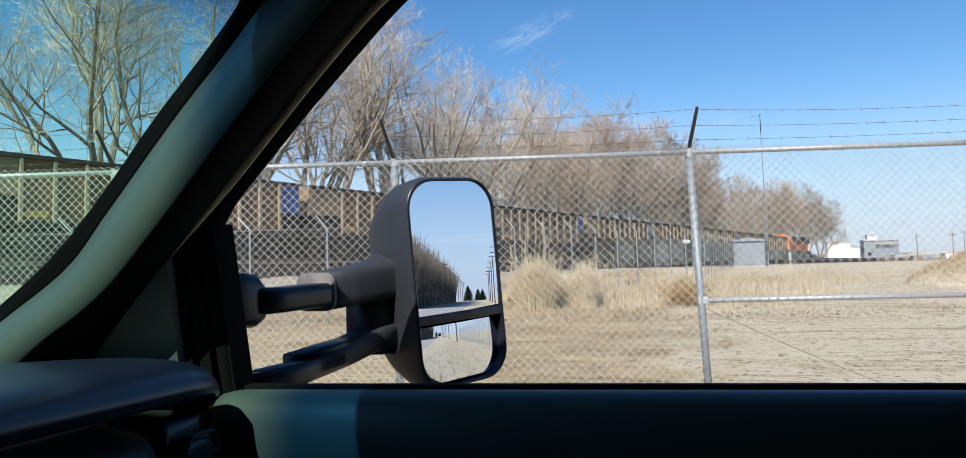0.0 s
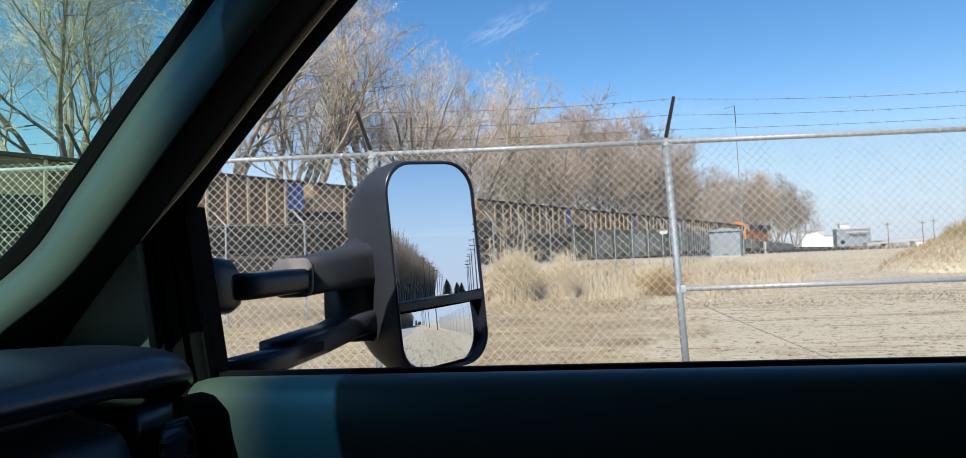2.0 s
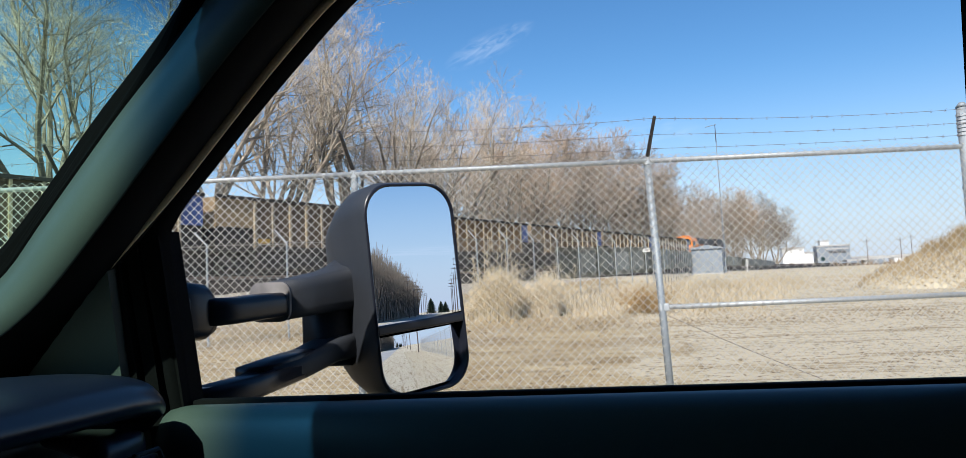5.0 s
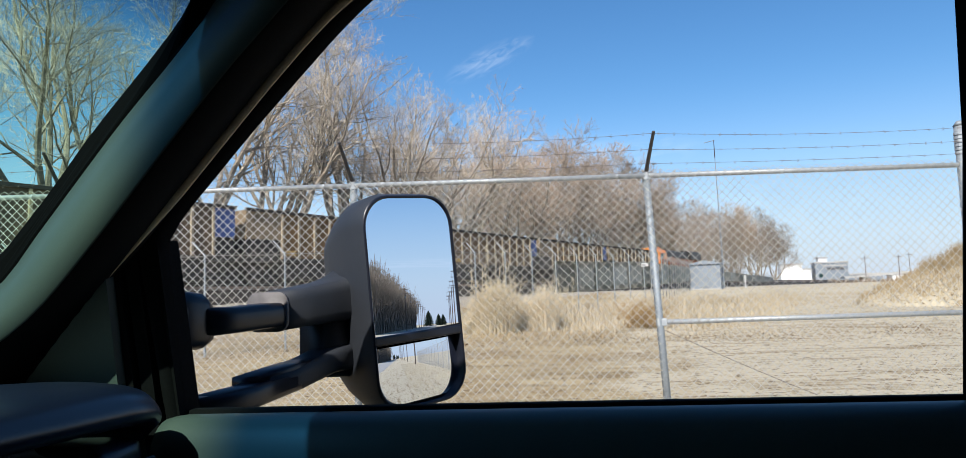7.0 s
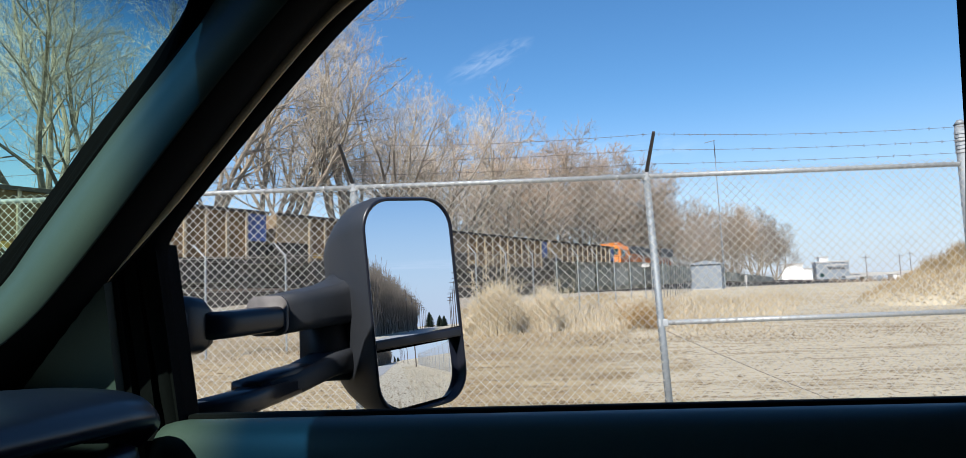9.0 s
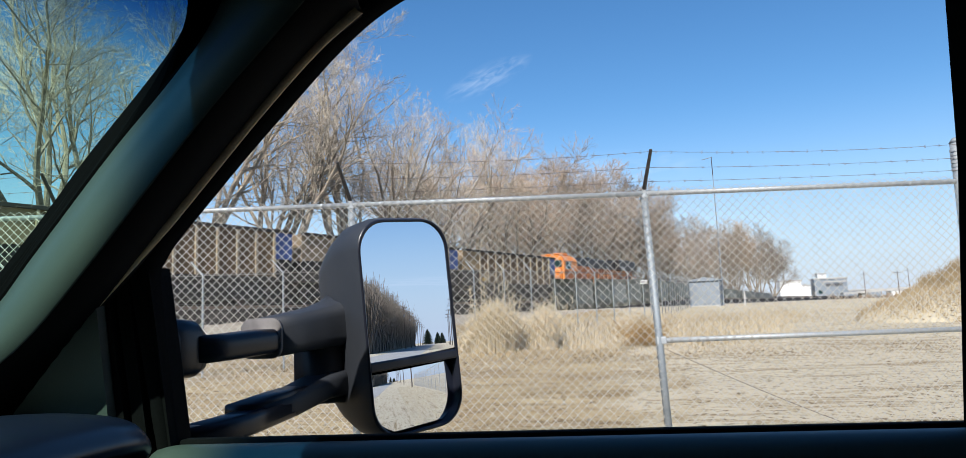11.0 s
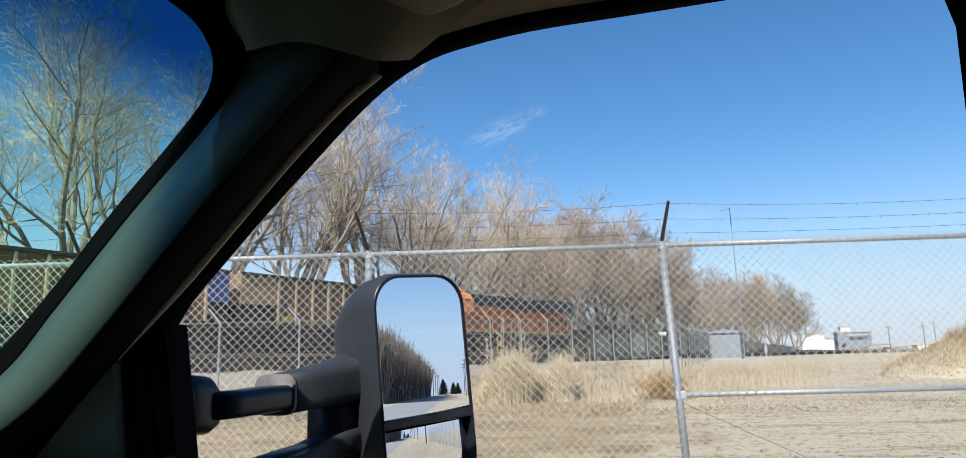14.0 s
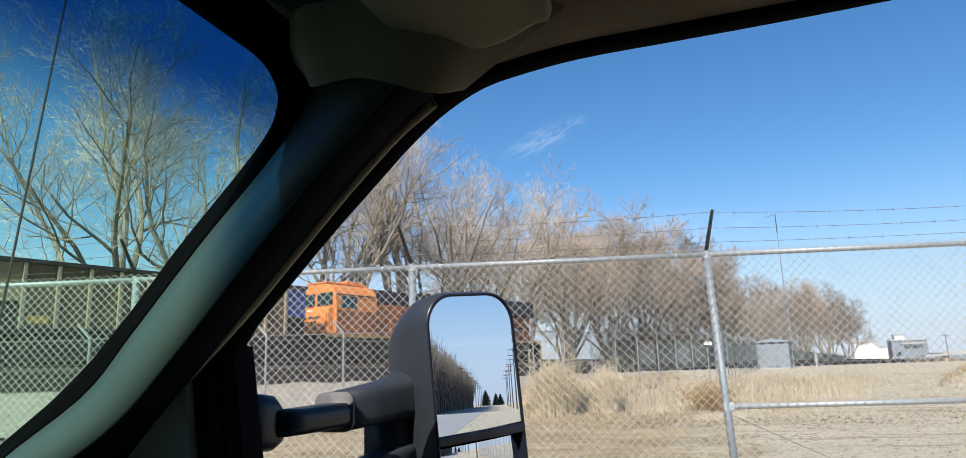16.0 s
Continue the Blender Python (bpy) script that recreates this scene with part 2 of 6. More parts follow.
def soil_material():
    """Dry lot: brown earth, pale trodden gravel and straw litter in patches, wheel streaks along the fence, speckled with stones."""
    m = bpy.data.materials.new("dry_soil")
    m.use_nodes = True
    n, l = m.node_tree.nodes, m.node_tree.links
    p = n["Principled BSDF"]
    p.inputs["Roughness"].default_value, p.inputs["Specular IOR Level"].default_value = 0.95, 0.1
    co = n.new("ShaderNodeTexCoord")

    def noise_of(scale, detail=6, stretch=(1, 1, 1), turn=0.0, low=0.4, high=0.6):
        mp = n.new("ShaderNodeMapping")
        mp.inputs["Scale"].default_value, mp.inputs["Rotation"].default_value = stretch, (0, 0, turn)
        l.new(co.outputs["Object"], mp.inputs["Vector"])
        t = n.new("ShaderNodeTexNoise")
        t.inputs["Scale"].default_value, t.inputs["Detail"].default_value, t.inputs["Roughness"].default_value = scale, detail, 0.65
        l.new(mp.outputs[0], t.inputs["Vector"])
        r = n.new("ShaderNodeMapRange")
        r.inputs["From Min"].default_value, r.inputs["From Max"].default_value = low, high
        l.new(t.outputs["Fac"], r.inputs["Value"])
        return r.outputs[0], t.outputs["Fac"]

    def mixed(fac, a, b, blend="MIX"):
        x = n.new("ShaderNodeMixRGB")
        x.blend_type = blend
        l.new(fac, x.inputs["Fac"])
        for slot, v in (("Color1", a), ("Color2", b)):
            if isinstance(v, tuple):
                x.inputs[slot].default_value = (*v, 1)
            else:
                l.new(v, x.inputs[slot])
        return x.outputs[0]

    patches, _ = noise_of(0.30, 8, low=0.40, high=0.58)
    streaks, _ = noise_of(0.8, 9, (0.28, 2.6, 1), radians(-8), 0.50, 0.66)
    litter, _ = noise_of(2.6, 9, low=0.52, high=0.60)
    specks, fine = noise_of(26, 6, low=0.55, high=0.61)
    ruts, _ = noise_of(1.5, 9, (0.22, 2.2, 1), radians(-10), 0.53, 0.66)
    clods, rough = noise_of(9, 8, (0.8, 1.0, 1), radians(-8), 0.545, 0.62)
    # the paler gravelled part of the lot, with a ragged edge
    sep = n.new("ShaderNodeSeparateXYZ")
    l.new(co.outputs["Object"], sep.inputs[0])
    _, ragged = noise_of(0.7, 6)
    edge = n.new("ShaderNodeMath")
    edge.operation = "MULTIPLY_ADD"
    l.new(ragged, edge.inputs[0])
    edge.inputs[1].default_value = 9.0
    l.new(sep.outputs["X"], edge.inputs[2])
    pale = n.new("ShaderNodeMapRange")
    pale.inputs["From Min"].default_value, pale.inputs["From Max"].default_value = 4.7, 5.9
    pale.inputs["To Max"].default_value = 0.85
    l.new(edge.outputs[0], pale.inputs["Value"])
    c = mixed(patches, (0.30, 0.215, 0.115), (0.46, 0.365, 0.22))
    c = mixed(litter, c, (0.42, 0.33, 0.195))
    c = mixed(streaks, c, (0.19, 0.135, 0.07))
    c = mixed(pale.outputs[0], c, (0.56, 0.495, 0.37))
    c = mixed(ruts, c, (0.27, 0.20, 0.115))
    c = mixed(clods, c, (0.14, 0.10, 0.06))
    c = mixed(specks, c, (0.58, 0.51, 0.38))
    l.new(c, p.inputs["Base Color"])
    add = n.new("ShaderNodeMath")
    l.new(fine, add.inputs[0])
    l.new(rough, add.inputs[1])
    b = n.new("ShaderNodeBump")
    b.inputs["Strength"].default_value, b.inputs["Distance"].default_value = 1.0, 0.045
    l.new(add.outputs[0], b.inputs["Height"])
    l.new(b.outputs[0], p.inputs["Normal"])
    return m


soil = soil_material()


def windscreen_glass():
    """Faintly green glass with a blue sunshade band fading in towards the top edge, and a thin gloss."""
    m = bpy.data.materials.new("tinted_windscreen")
    m.use_nodes = True
    n, l = m.node_tree.nodes, m.node_tree.links
    n.remove(n["Principled BSDF"])
    co = n.new("ShaderNodeTexCoord")
    sep = n.new("ShaderNodeSeparateXYZ")
    l.new(co.outputs["Object"], sep.inputs[0])
    band = n.new("ShaderNodeMapRange")
    band.interpolation_type = "SMOOTHSTEP"
    band.inputs["From Min"].default_value, band.inputs["From Max"].default_value = 1.80, 1.885
    l.new(sep.outputs["Z"], band.inputs["Value"])
    mix = n.new("ShaderNodeMixRGB")
    mix.inputs["Color1"].default_value, mix.inputs["Color2"].default_value = (0.70, 0.98, 0.80, 1), (0.025, 0.15, 0.33, 1)
    l.new(band.outputs[0], mix.inputs["Fac"])
    clear, gloss, both = n.new("ShaderNodeBsdfTransparent"), n.new("ShaderNodeBsdfGlossy"), n.new("ShaderNodeMixShader")
    l.new(mix.outputs[0], clear.inputs["Color"])
    gloss.inputs["Roughness"].default_value = 0.02
    both.inputs["Fac"].default_value = 0.012
    l.new(clear.outputs[0], both.inputs[1])
    l.new(gloss.outputs[0], both.inputs[2])
    l.new(both.outputs[0], n["Material Output"].inputs["Surface"])
    return m


tinted_glass = windscreen_glass()


# ---- mesh helpers ----
def part(name, bm, mat, parent=None, label="", smooth=False):
    """Links a bmesh, or (vertices, faces), as one mesh object under its thing."""
    me = bpy.data.meshes.new(name)
    if isinstance(bm, tuple):
        me.from_pydata(bm[0], [], bm[1])
    else:
        bm.normal_update()
        bm.to_mesh(me)
        bm.free()
    me.materials.append(mat)
    if smooth:
        me.polygons.foreach_set("use_smooth", [True] * len(me.polygons))
    ob = new(name, me)
    ob.parent = parent
    return tagged(ob, label)


def like(ob, m, parent=None):
    """Another object on the same mesh."""
    o = new(ob.name.split(".")[0], ob.data)
    o.parent = parent or ob.parent
    o.matrix_local = m
    return o


def thing(name, label, category, m=None, group="", kind=""):
    ob = new(name)
    ob.empty_display_size = 0.1
    if m:
        ob.matrix_world = m
    return tagged(ob, label, category, group, kind)


def box(bm, x0, x1, y0, y1, z0, z1, bevel=0.0, segs=2):
    r = bmesh.ops.create_cube(bm, size=1, matrix=Matrix.LocRotScale(((x0 + x1) / 2, (y0 + y1) / 2, (z0 + z1) / 2), None, (abs(x1 - x0), abs(y1 - y0), abs(z1 - z0))))
    if bevel:
        es = list({e for v in r["verts"] for e in v.link_edges})
        bmesh.ops.bevel(bm, geom=es, offset=bevel, segments=segs, profile=0.6, affect="EDGES")
    return bm


def boxes(*rows, bevel=0.0):
    bm = bmesh.new()
    for row in rows:
        box(bm, *row, bevel=bevel)
    return bm


def tube(bm, p0, p1, r0, r1=None, n=8, caps=True):
    p0, p1 = Vector(p0), Vector(p1)
    d = p1 - p0
    m = Matrix.Translation((p0 + p1) / 2) @ d.to_track_quat("Z", "Y").to_matrix().to_4x4()
    bmesh.ops.create_cone(bm, cap_ends=caps, segments=n, radius1=r0, radius2=r0 if r1 is None else r1, depth=d.length, matrix=m)
    return bm


def rod(p0, p1, r, n=8):
    return tube(bmesh.new(), p0, p1, r, n=n)


def spline(points, count):
    """A smooth curve through a few control points."""
    pts = [Vector(p) for p in points]
    pts = [pts[0] * 2 - pts[1]] + pts + [pts[-1] * 2 - pts[-2]]
    out = []
    for i in range(count):
        u = i / (count - 1) * (len(pts) - 3)
        k = min(int(u), len(pts) - 4)
        t = u - k
        a, b, c, d = pts[k : k + 4]
        out.append(0.5 * ((2 * b) + (c - a) * t + (2 * a - 5 * b + 4 * c - d) * t * t + (3 * b - a - 3 * c + d) * t**3))
    return out


def loft(bm, curves, closed=False):
    """A sheet over curves of equal counts."""
    rows = [[bm.verts.new(p) for p in c] for c in curves]
    for a, b in zip(rows, rows[1:] + (rows[:1] if closed else [])):
        for i in range(len(a) - 1):
            bm.faces.new((a[i], a[i + 1], b[i + 1], b[i]))
    return bm


def thicken(bm, depth):
    bmesh.ops.solidify(bm, geom=bm.faces[:], thickness=depth)
    bmesh.ops.recalc_face_normals(bm, faces=bm.faces[:])
    return bm


def prism(outline, y0, y1, bm=None, tilt=0.0, z0=1.46):
    """An outline in x and z, pulled from y0 to y1; tilt leans it inwards with height."""
    bm = bm or bmesh.new()
    a = [bm.verts.new((x, y0 - tilt * (z - z0), z)) for x, z in outline]
    b = [bm.verts.new((x, y1 - tilt * (z - z0), z)) for x, z in outline]
    bm.faces.new(a)
    bm.faces.new(b[::-1])
    for i in range(len(a)):
        bm.faces.new((a[i - 1], a[i], b[i], b[i - 1]))
    bmesh.ops.recalc_face_normals(bm, faces=bm.faces[:])
    return bm


# ---- ground ----
TRACK, ALONG = Vector((-18.95, 34.79)), Vector((0.3745, 0.9272)).normalized()
RAIL_Z = 2.40
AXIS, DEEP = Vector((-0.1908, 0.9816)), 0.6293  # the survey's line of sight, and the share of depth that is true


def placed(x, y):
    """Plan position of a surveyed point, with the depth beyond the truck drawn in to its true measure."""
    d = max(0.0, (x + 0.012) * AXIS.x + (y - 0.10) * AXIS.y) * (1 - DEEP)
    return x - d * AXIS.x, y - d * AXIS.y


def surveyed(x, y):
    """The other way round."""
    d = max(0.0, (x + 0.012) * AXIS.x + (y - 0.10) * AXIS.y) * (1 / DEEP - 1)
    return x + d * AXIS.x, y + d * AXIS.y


def off_track(x, y):
    """Metres from the track's middle, positive on the lot's side."""
    return (x - TRACK.x) * ALONG.y - (y - TRACK.y) * ALONG.x


def land(x, y):
    """Height of the open ground."""
    v = surveyed(x, y)[1]
    h = 0.05 + 0.0245 * min(max(v - 13, 0), 22) + 0.0107 * min(max(v - 35, 0), 75)
    if v < 8.5:
        h -= 0.12 * min((8.5 - v) / 3, 1)
    n = noise.noise(Vector((x * 0.45, y * 0.45, 0))) * 0.05 + noise.noise(Vector((x * 1.7, y * 1.7, 3))) * 0.025
    if v > 10:
        h += n * min((v - 10) / 4, 1)
    return h


def steps(*rows):
    out = []
    for a, b, d in rows:
        k = max(1, round((b - a) / d))
        out += [a + (b - a) * i / k for i in range(k)]
    return out + [rows[-1][1]]


def make_ground():
    xs = steps((-2500, -400, 300), (-400, -60, 20), (-60, -24, 2), (-24, 24, 0.35), (24, 120, 6), (120, 500, 40), (500, 2500, 250))
    ys = steps((-2500, -300, 275), (-300, -20, 20), (-20, 5, 1.4), (5, 30, 0.3), (30, 130, 2.0), (130, 500, 30), (500, 2500, 250))
    verts = [(x, y, land(x, y)) for y in ys for x in xs]
    w = len(xs)
    faces = [(j * w + i, j * w + i + 1, (j + 1) * w + i + 1, (j + 1) * w + i) for j in range(len(ys) - 1) for i in range(w - 1)]
    tagged(part("ground", (verts, faces), soil, smooth=True), "dry bare soil lot with dead grass and pale gravel", "ground", kind="structure")


def make_road():
    bm = bmesh.new()
    loft(bm, [[(x, y, -0.055 + 0.02 * (1 - abs(y + 5.4) / 4)) for y in (-9.2, -5.4, -1.6)] for x in (-25, 0, 60, 300, 900)])
    tagged(part("road", bm, asphalt), "worn grey asphalt road", "road", kind="structure")


def make_track():
    bm = bmesh.new()
    side = Vector((ALONG.y, -ALONG.x))
    rows = []
    for s in steps((-120, 400, 4), (400, 900, 50)):
        p = TRACK + ALONG * s
        # q below -3 is an added dark bank, hiding daylight under the cars
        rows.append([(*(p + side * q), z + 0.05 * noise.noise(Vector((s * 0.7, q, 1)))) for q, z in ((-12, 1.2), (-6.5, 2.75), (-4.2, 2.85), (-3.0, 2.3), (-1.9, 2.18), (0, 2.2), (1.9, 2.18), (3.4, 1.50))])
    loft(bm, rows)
    bed = tagged(part("ballast_bed", bm, ballast_mat), "near-black stone ballast bed, with a dark bank added behind the rails", "ballast", kind="structure")
    bm = bmesh.new()
    loft(bm, [[(*(TRACK + ALONG * s + side * q), z + 0.09 * noise.noise(Vector((s * 0.6, q * 0.8, 9)))) for q, z in ((3.2, 1.50), (4.2, 1.42), (6.0, 1.15), (8.0, 0.8), (10.5, 0.45))] for s in steps((-60, 70, 0.8), (70, 400, 10))])
    part("gravel_shoulder", bm, gravel_mat, bed, "pale gravel shoulder along the railway", True)
    for q in (-0.72, 0.72):
        p = [TRACK + ALONG * s + side * q for s in (-120, 900)]
        bm = bmesh.new()
        for w, z0, z1 in ((0.07, 2.21, 2.23), (0.018, 2.23, 2.35), (0.036, 2.35, RAIL_Z)):
            a, b = p
            vs = [bm.verts.new((*(e + side * o), z)) for e in (a, b) for o in (-w, w) for z in (z0, z1)]
            for f in ((0, 1, 3, 2), (4, 6, 7, 5), (1, 5, 7, 3), (0, 4, 5, 1), (2, 3, 7, 6)):
                bm.faces.new([vs[i] for i in f])
        part("rail", bm, rail_steel, bed)
    tie = None
    for i in range(150):
        p = TRACK + ALONG * (-22 + i * 0.61)
        m = pose(p.x, p.y, 2.17, 0, 0, -math.degrees(math.atan2(ALONG.x, ALONG.y)))
        if tie is None:
            tie = part("railway_tie", boxes((-1.3, 1.3, -0.11, 0.11, -0.05, 0.06)), tie_wood, bed)
            tie.matrix_local = m
        else:
            like(tie, m, bed)


make_ground()
make_road()
make_track()


# ---- the pickup's cab ----
LEAN = 0.28  # the side windows lean in by this much per metre of height
MID = 0.33   # the cab's middle line


def make_truck():
    truck = thing("pickup_truck", "parked pickup truck cab with grey-green trim and open side window", "truck", pose(0, 0, 0))
    # window opening: front upright, raked front edge, header, rear upright
    opening = [(-0.545, 1.452), (-0.545, 1.625)]
    opening += [(p.x, p.z) for p in spline([(-0.541, 0, 1.640), (-0.522, 0, 1.664), (-0.482, 0, 1.703), (-0.434, 0, 1.749), (-0.372, 0, 1.805), (-0.338, 0, 1.835), (-0.300, 0, 1.864), (-0.258, 0, 1.886), (-0.215, 0, 1.897), (-0.151, 0, 1.907), (-0.059, 0, 1.914), (0.056, 0, 1.923), (0.155, 0, 1.932)], 40)]
    opening += [(0.197, 1.931), (0.222, 1.916), (0.233, 1.88), (0.238, 1.70), (0.232, 1.452)]
    grow = []
    for i, (x, z) in enumerate(opening):
        x0, z0 = opening[i - 1]
        x1, z1 = opening[(i + 1) % len(opening)]
        d = Vector((x1 - x0, z1 - z0)).normalized()
        nrm = Vector((-d.y, d.x))
        wide = 0.020 if x < -0.25 and z > 1.62 else 0.010
        if x > 0.2:
            wide = 0.10
        if i in (0, len(opening) - 1):
            nrm = Vector((-1 if x < 0 else 1, 0))
        grow.append((x + nrm.x * wide, z + nrm.y * wide))
    bm = bmesh.new()
    rows = []
    def lip(out):
        """The opening, widened by a share of the frame's width."""
        return [(a + (c - a) * (out if a < 0.2 else min(out, 1)), b + (d - b) * (out if a < 0.2 else min(out, 1))) for (a, b), (c, d) in zip(opening, grow)]

    for line, y in ((lip(1.0), 1.285), (opening, 1.262), (lip(0.4), 1.240), (grow, 1.236), (lip(4.0), 1.33)):
        rows.append([(x, y - LEAN * (z - 1.46), z) for x, z in line])
    loft(bm, rows)
    part("door_frame", bm, seal_shade_black, truck, "black rubber-sealed window frame", True)
    # felt channel and division bar at the window's front upright
    for x0, x1, y in ((-0.561, -0.5455, 1.245), (-0.577, -0.5635, 1.232), (-0.592, -0.580, 1.222)):
        part("window_channel", prism([(x0, 1.44), (x1, 1.44), (x1 - 0.003, 1.64), (x0 - 0.003, 1.625)], y, y + 0.05, tilt=LEAN), seal_shade_black, truck)
    # B pillar behind the opening, its shade put in as black
    part("b_pillar", prism([(0.26, 0.9), (0.42, 0.9), (0.42, 1.95), (0.26, 1.95)], 1.215, 1.33, tilt=LEAN), seal_shade_black, truck, "rear window pillar, its shade put in as black")
    # sail panel between the windscreen pillar and the window
    part("sail_panel", prism([(-0.59, 1.40), (-0.587, 1.618), (-0.625, 1.632), (-0.86, 1.47), (-0.88, 1.40)], 1.205, 1.25, tilt=LEAN), trim_green, truck, "dark green-grey triangular trim panel")
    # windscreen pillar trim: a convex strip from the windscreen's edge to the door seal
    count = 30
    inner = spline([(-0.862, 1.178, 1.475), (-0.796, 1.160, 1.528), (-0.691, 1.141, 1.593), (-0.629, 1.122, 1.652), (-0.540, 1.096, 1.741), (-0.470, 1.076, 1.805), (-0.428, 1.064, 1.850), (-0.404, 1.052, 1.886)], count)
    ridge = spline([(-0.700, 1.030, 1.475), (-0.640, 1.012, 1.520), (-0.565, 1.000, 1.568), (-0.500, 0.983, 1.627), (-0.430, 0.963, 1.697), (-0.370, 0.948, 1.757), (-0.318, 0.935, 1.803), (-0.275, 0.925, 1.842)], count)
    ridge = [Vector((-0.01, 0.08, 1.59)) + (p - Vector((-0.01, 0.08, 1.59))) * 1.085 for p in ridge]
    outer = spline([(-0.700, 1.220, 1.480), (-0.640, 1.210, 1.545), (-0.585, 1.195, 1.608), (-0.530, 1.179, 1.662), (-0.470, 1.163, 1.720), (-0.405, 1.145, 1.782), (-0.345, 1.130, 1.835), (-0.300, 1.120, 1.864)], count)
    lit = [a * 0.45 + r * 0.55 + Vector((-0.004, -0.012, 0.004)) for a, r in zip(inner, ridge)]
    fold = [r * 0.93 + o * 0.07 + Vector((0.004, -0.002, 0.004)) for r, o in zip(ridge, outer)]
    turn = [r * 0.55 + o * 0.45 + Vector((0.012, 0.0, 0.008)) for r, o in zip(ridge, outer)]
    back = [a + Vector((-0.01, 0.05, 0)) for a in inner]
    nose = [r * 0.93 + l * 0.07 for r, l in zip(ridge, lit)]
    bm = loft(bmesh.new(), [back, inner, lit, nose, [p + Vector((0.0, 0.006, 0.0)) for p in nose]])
    bmesh.ops.recalc_face_normals(bm, faces=bm.faces[:])
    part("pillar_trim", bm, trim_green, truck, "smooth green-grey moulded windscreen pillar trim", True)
    # the trim's return face is made black here to put in its shade
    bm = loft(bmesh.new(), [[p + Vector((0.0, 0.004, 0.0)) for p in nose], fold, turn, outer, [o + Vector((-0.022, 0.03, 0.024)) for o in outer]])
    part("pillar_weatherstrip", bm, seal_shade_black, truck, "black door seal, widened to put in the pillar trim's shaded return", True)
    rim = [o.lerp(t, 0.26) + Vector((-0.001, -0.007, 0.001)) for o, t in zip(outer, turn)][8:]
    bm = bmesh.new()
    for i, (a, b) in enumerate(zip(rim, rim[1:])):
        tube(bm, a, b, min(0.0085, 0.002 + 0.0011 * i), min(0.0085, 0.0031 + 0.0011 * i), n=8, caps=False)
    part("trim_edge", bm, lit_edge_cloth, truck, "pale brown edge of the pillar trim", True)
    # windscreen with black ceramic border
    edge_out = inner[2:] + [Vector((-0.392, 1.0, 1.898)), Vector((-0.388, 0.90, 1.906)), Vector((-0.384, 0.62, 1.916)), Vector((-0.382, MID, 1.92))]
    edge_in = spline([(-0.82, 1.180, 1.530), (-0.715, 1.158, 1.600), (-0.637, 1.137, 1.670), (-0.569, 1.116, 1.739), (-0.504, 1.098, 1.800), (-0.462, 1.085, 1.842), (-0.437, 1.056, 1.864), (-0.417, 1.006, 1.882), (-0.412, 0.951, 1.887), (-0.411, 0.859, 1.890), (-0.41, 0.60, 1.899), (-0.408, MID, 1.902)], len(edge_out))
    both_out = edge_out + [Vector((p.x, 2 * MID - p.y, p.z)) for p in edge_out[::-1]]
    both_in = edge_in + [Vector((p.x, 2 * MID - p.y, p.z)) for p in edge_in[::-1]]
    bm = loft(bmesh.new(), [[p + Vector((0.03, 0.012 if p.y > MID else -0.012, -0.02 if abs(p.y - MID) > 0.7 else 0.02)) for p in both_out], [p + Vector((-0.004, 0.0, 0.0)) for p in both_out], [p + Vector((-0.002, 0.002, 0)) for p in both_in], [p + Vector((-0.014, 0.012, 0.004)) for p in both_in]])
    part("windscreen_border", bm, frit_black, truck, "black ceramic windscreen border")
    bm = bmesh.new()
    rows = []
    for k in range(10):
        u = k / 8
        z = 1.44 + u * 0.485
        half = 0.955 - 0.155 * u
        x = -0.90 + 1.07 * (z - 1.44) - 0.018
        rows.append([(x - 0.10 * (1 - (i / 6 - 1) ** 2) * 0.35 - 0.01, MID + half * (i / 6 - 1), z) for i in range(13)])
    loft(bm, rows)
    part("windscreen", bm, tinted_glass, truck, "green-tinted windscreen with a blue sunshade band", True)
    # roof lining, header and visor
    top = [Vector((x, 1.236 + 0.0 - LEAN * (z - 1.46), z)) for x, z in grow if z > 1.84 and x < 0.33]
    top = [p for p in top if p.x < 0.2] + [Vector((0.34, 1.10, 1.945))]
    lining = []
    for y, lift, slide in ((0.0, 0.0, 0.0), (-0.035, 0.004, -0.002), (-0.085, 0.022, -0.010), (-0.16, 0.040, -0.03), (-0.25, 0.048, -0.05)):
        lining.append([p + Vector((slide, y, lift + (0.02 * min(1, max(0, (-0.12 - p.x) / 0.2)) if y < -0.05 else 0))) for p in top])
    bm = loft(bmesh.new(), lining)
    # headliner cloth here, coloured lighter to stand for light from the window
    part("roof_side_lining", bm, lit_edge_cloth, truck, "brownish cloth roof edge above the window, lightened for bounced light", True)
    bm = bmesh.new()
    loft(bm, [[(-0.392, y, 1.901 + 0.02 * (1 - ((y - MID) / 0.75) ** 2)), (-0.34, y, 1.922), (-0.22, y, 1.944), (0.2, y, 1.962), (1.3, y, 1.962)] for y in (-0.45, -0.2, MID, 0.8, 0.95, 1.04, 1.10)])
    bmesh.ops.recalc_face_normals(bm, faces=bm.faces[:])
    part("headliner", bm, headliner_cloth, truck, "olive-brown cloth headliner", True)
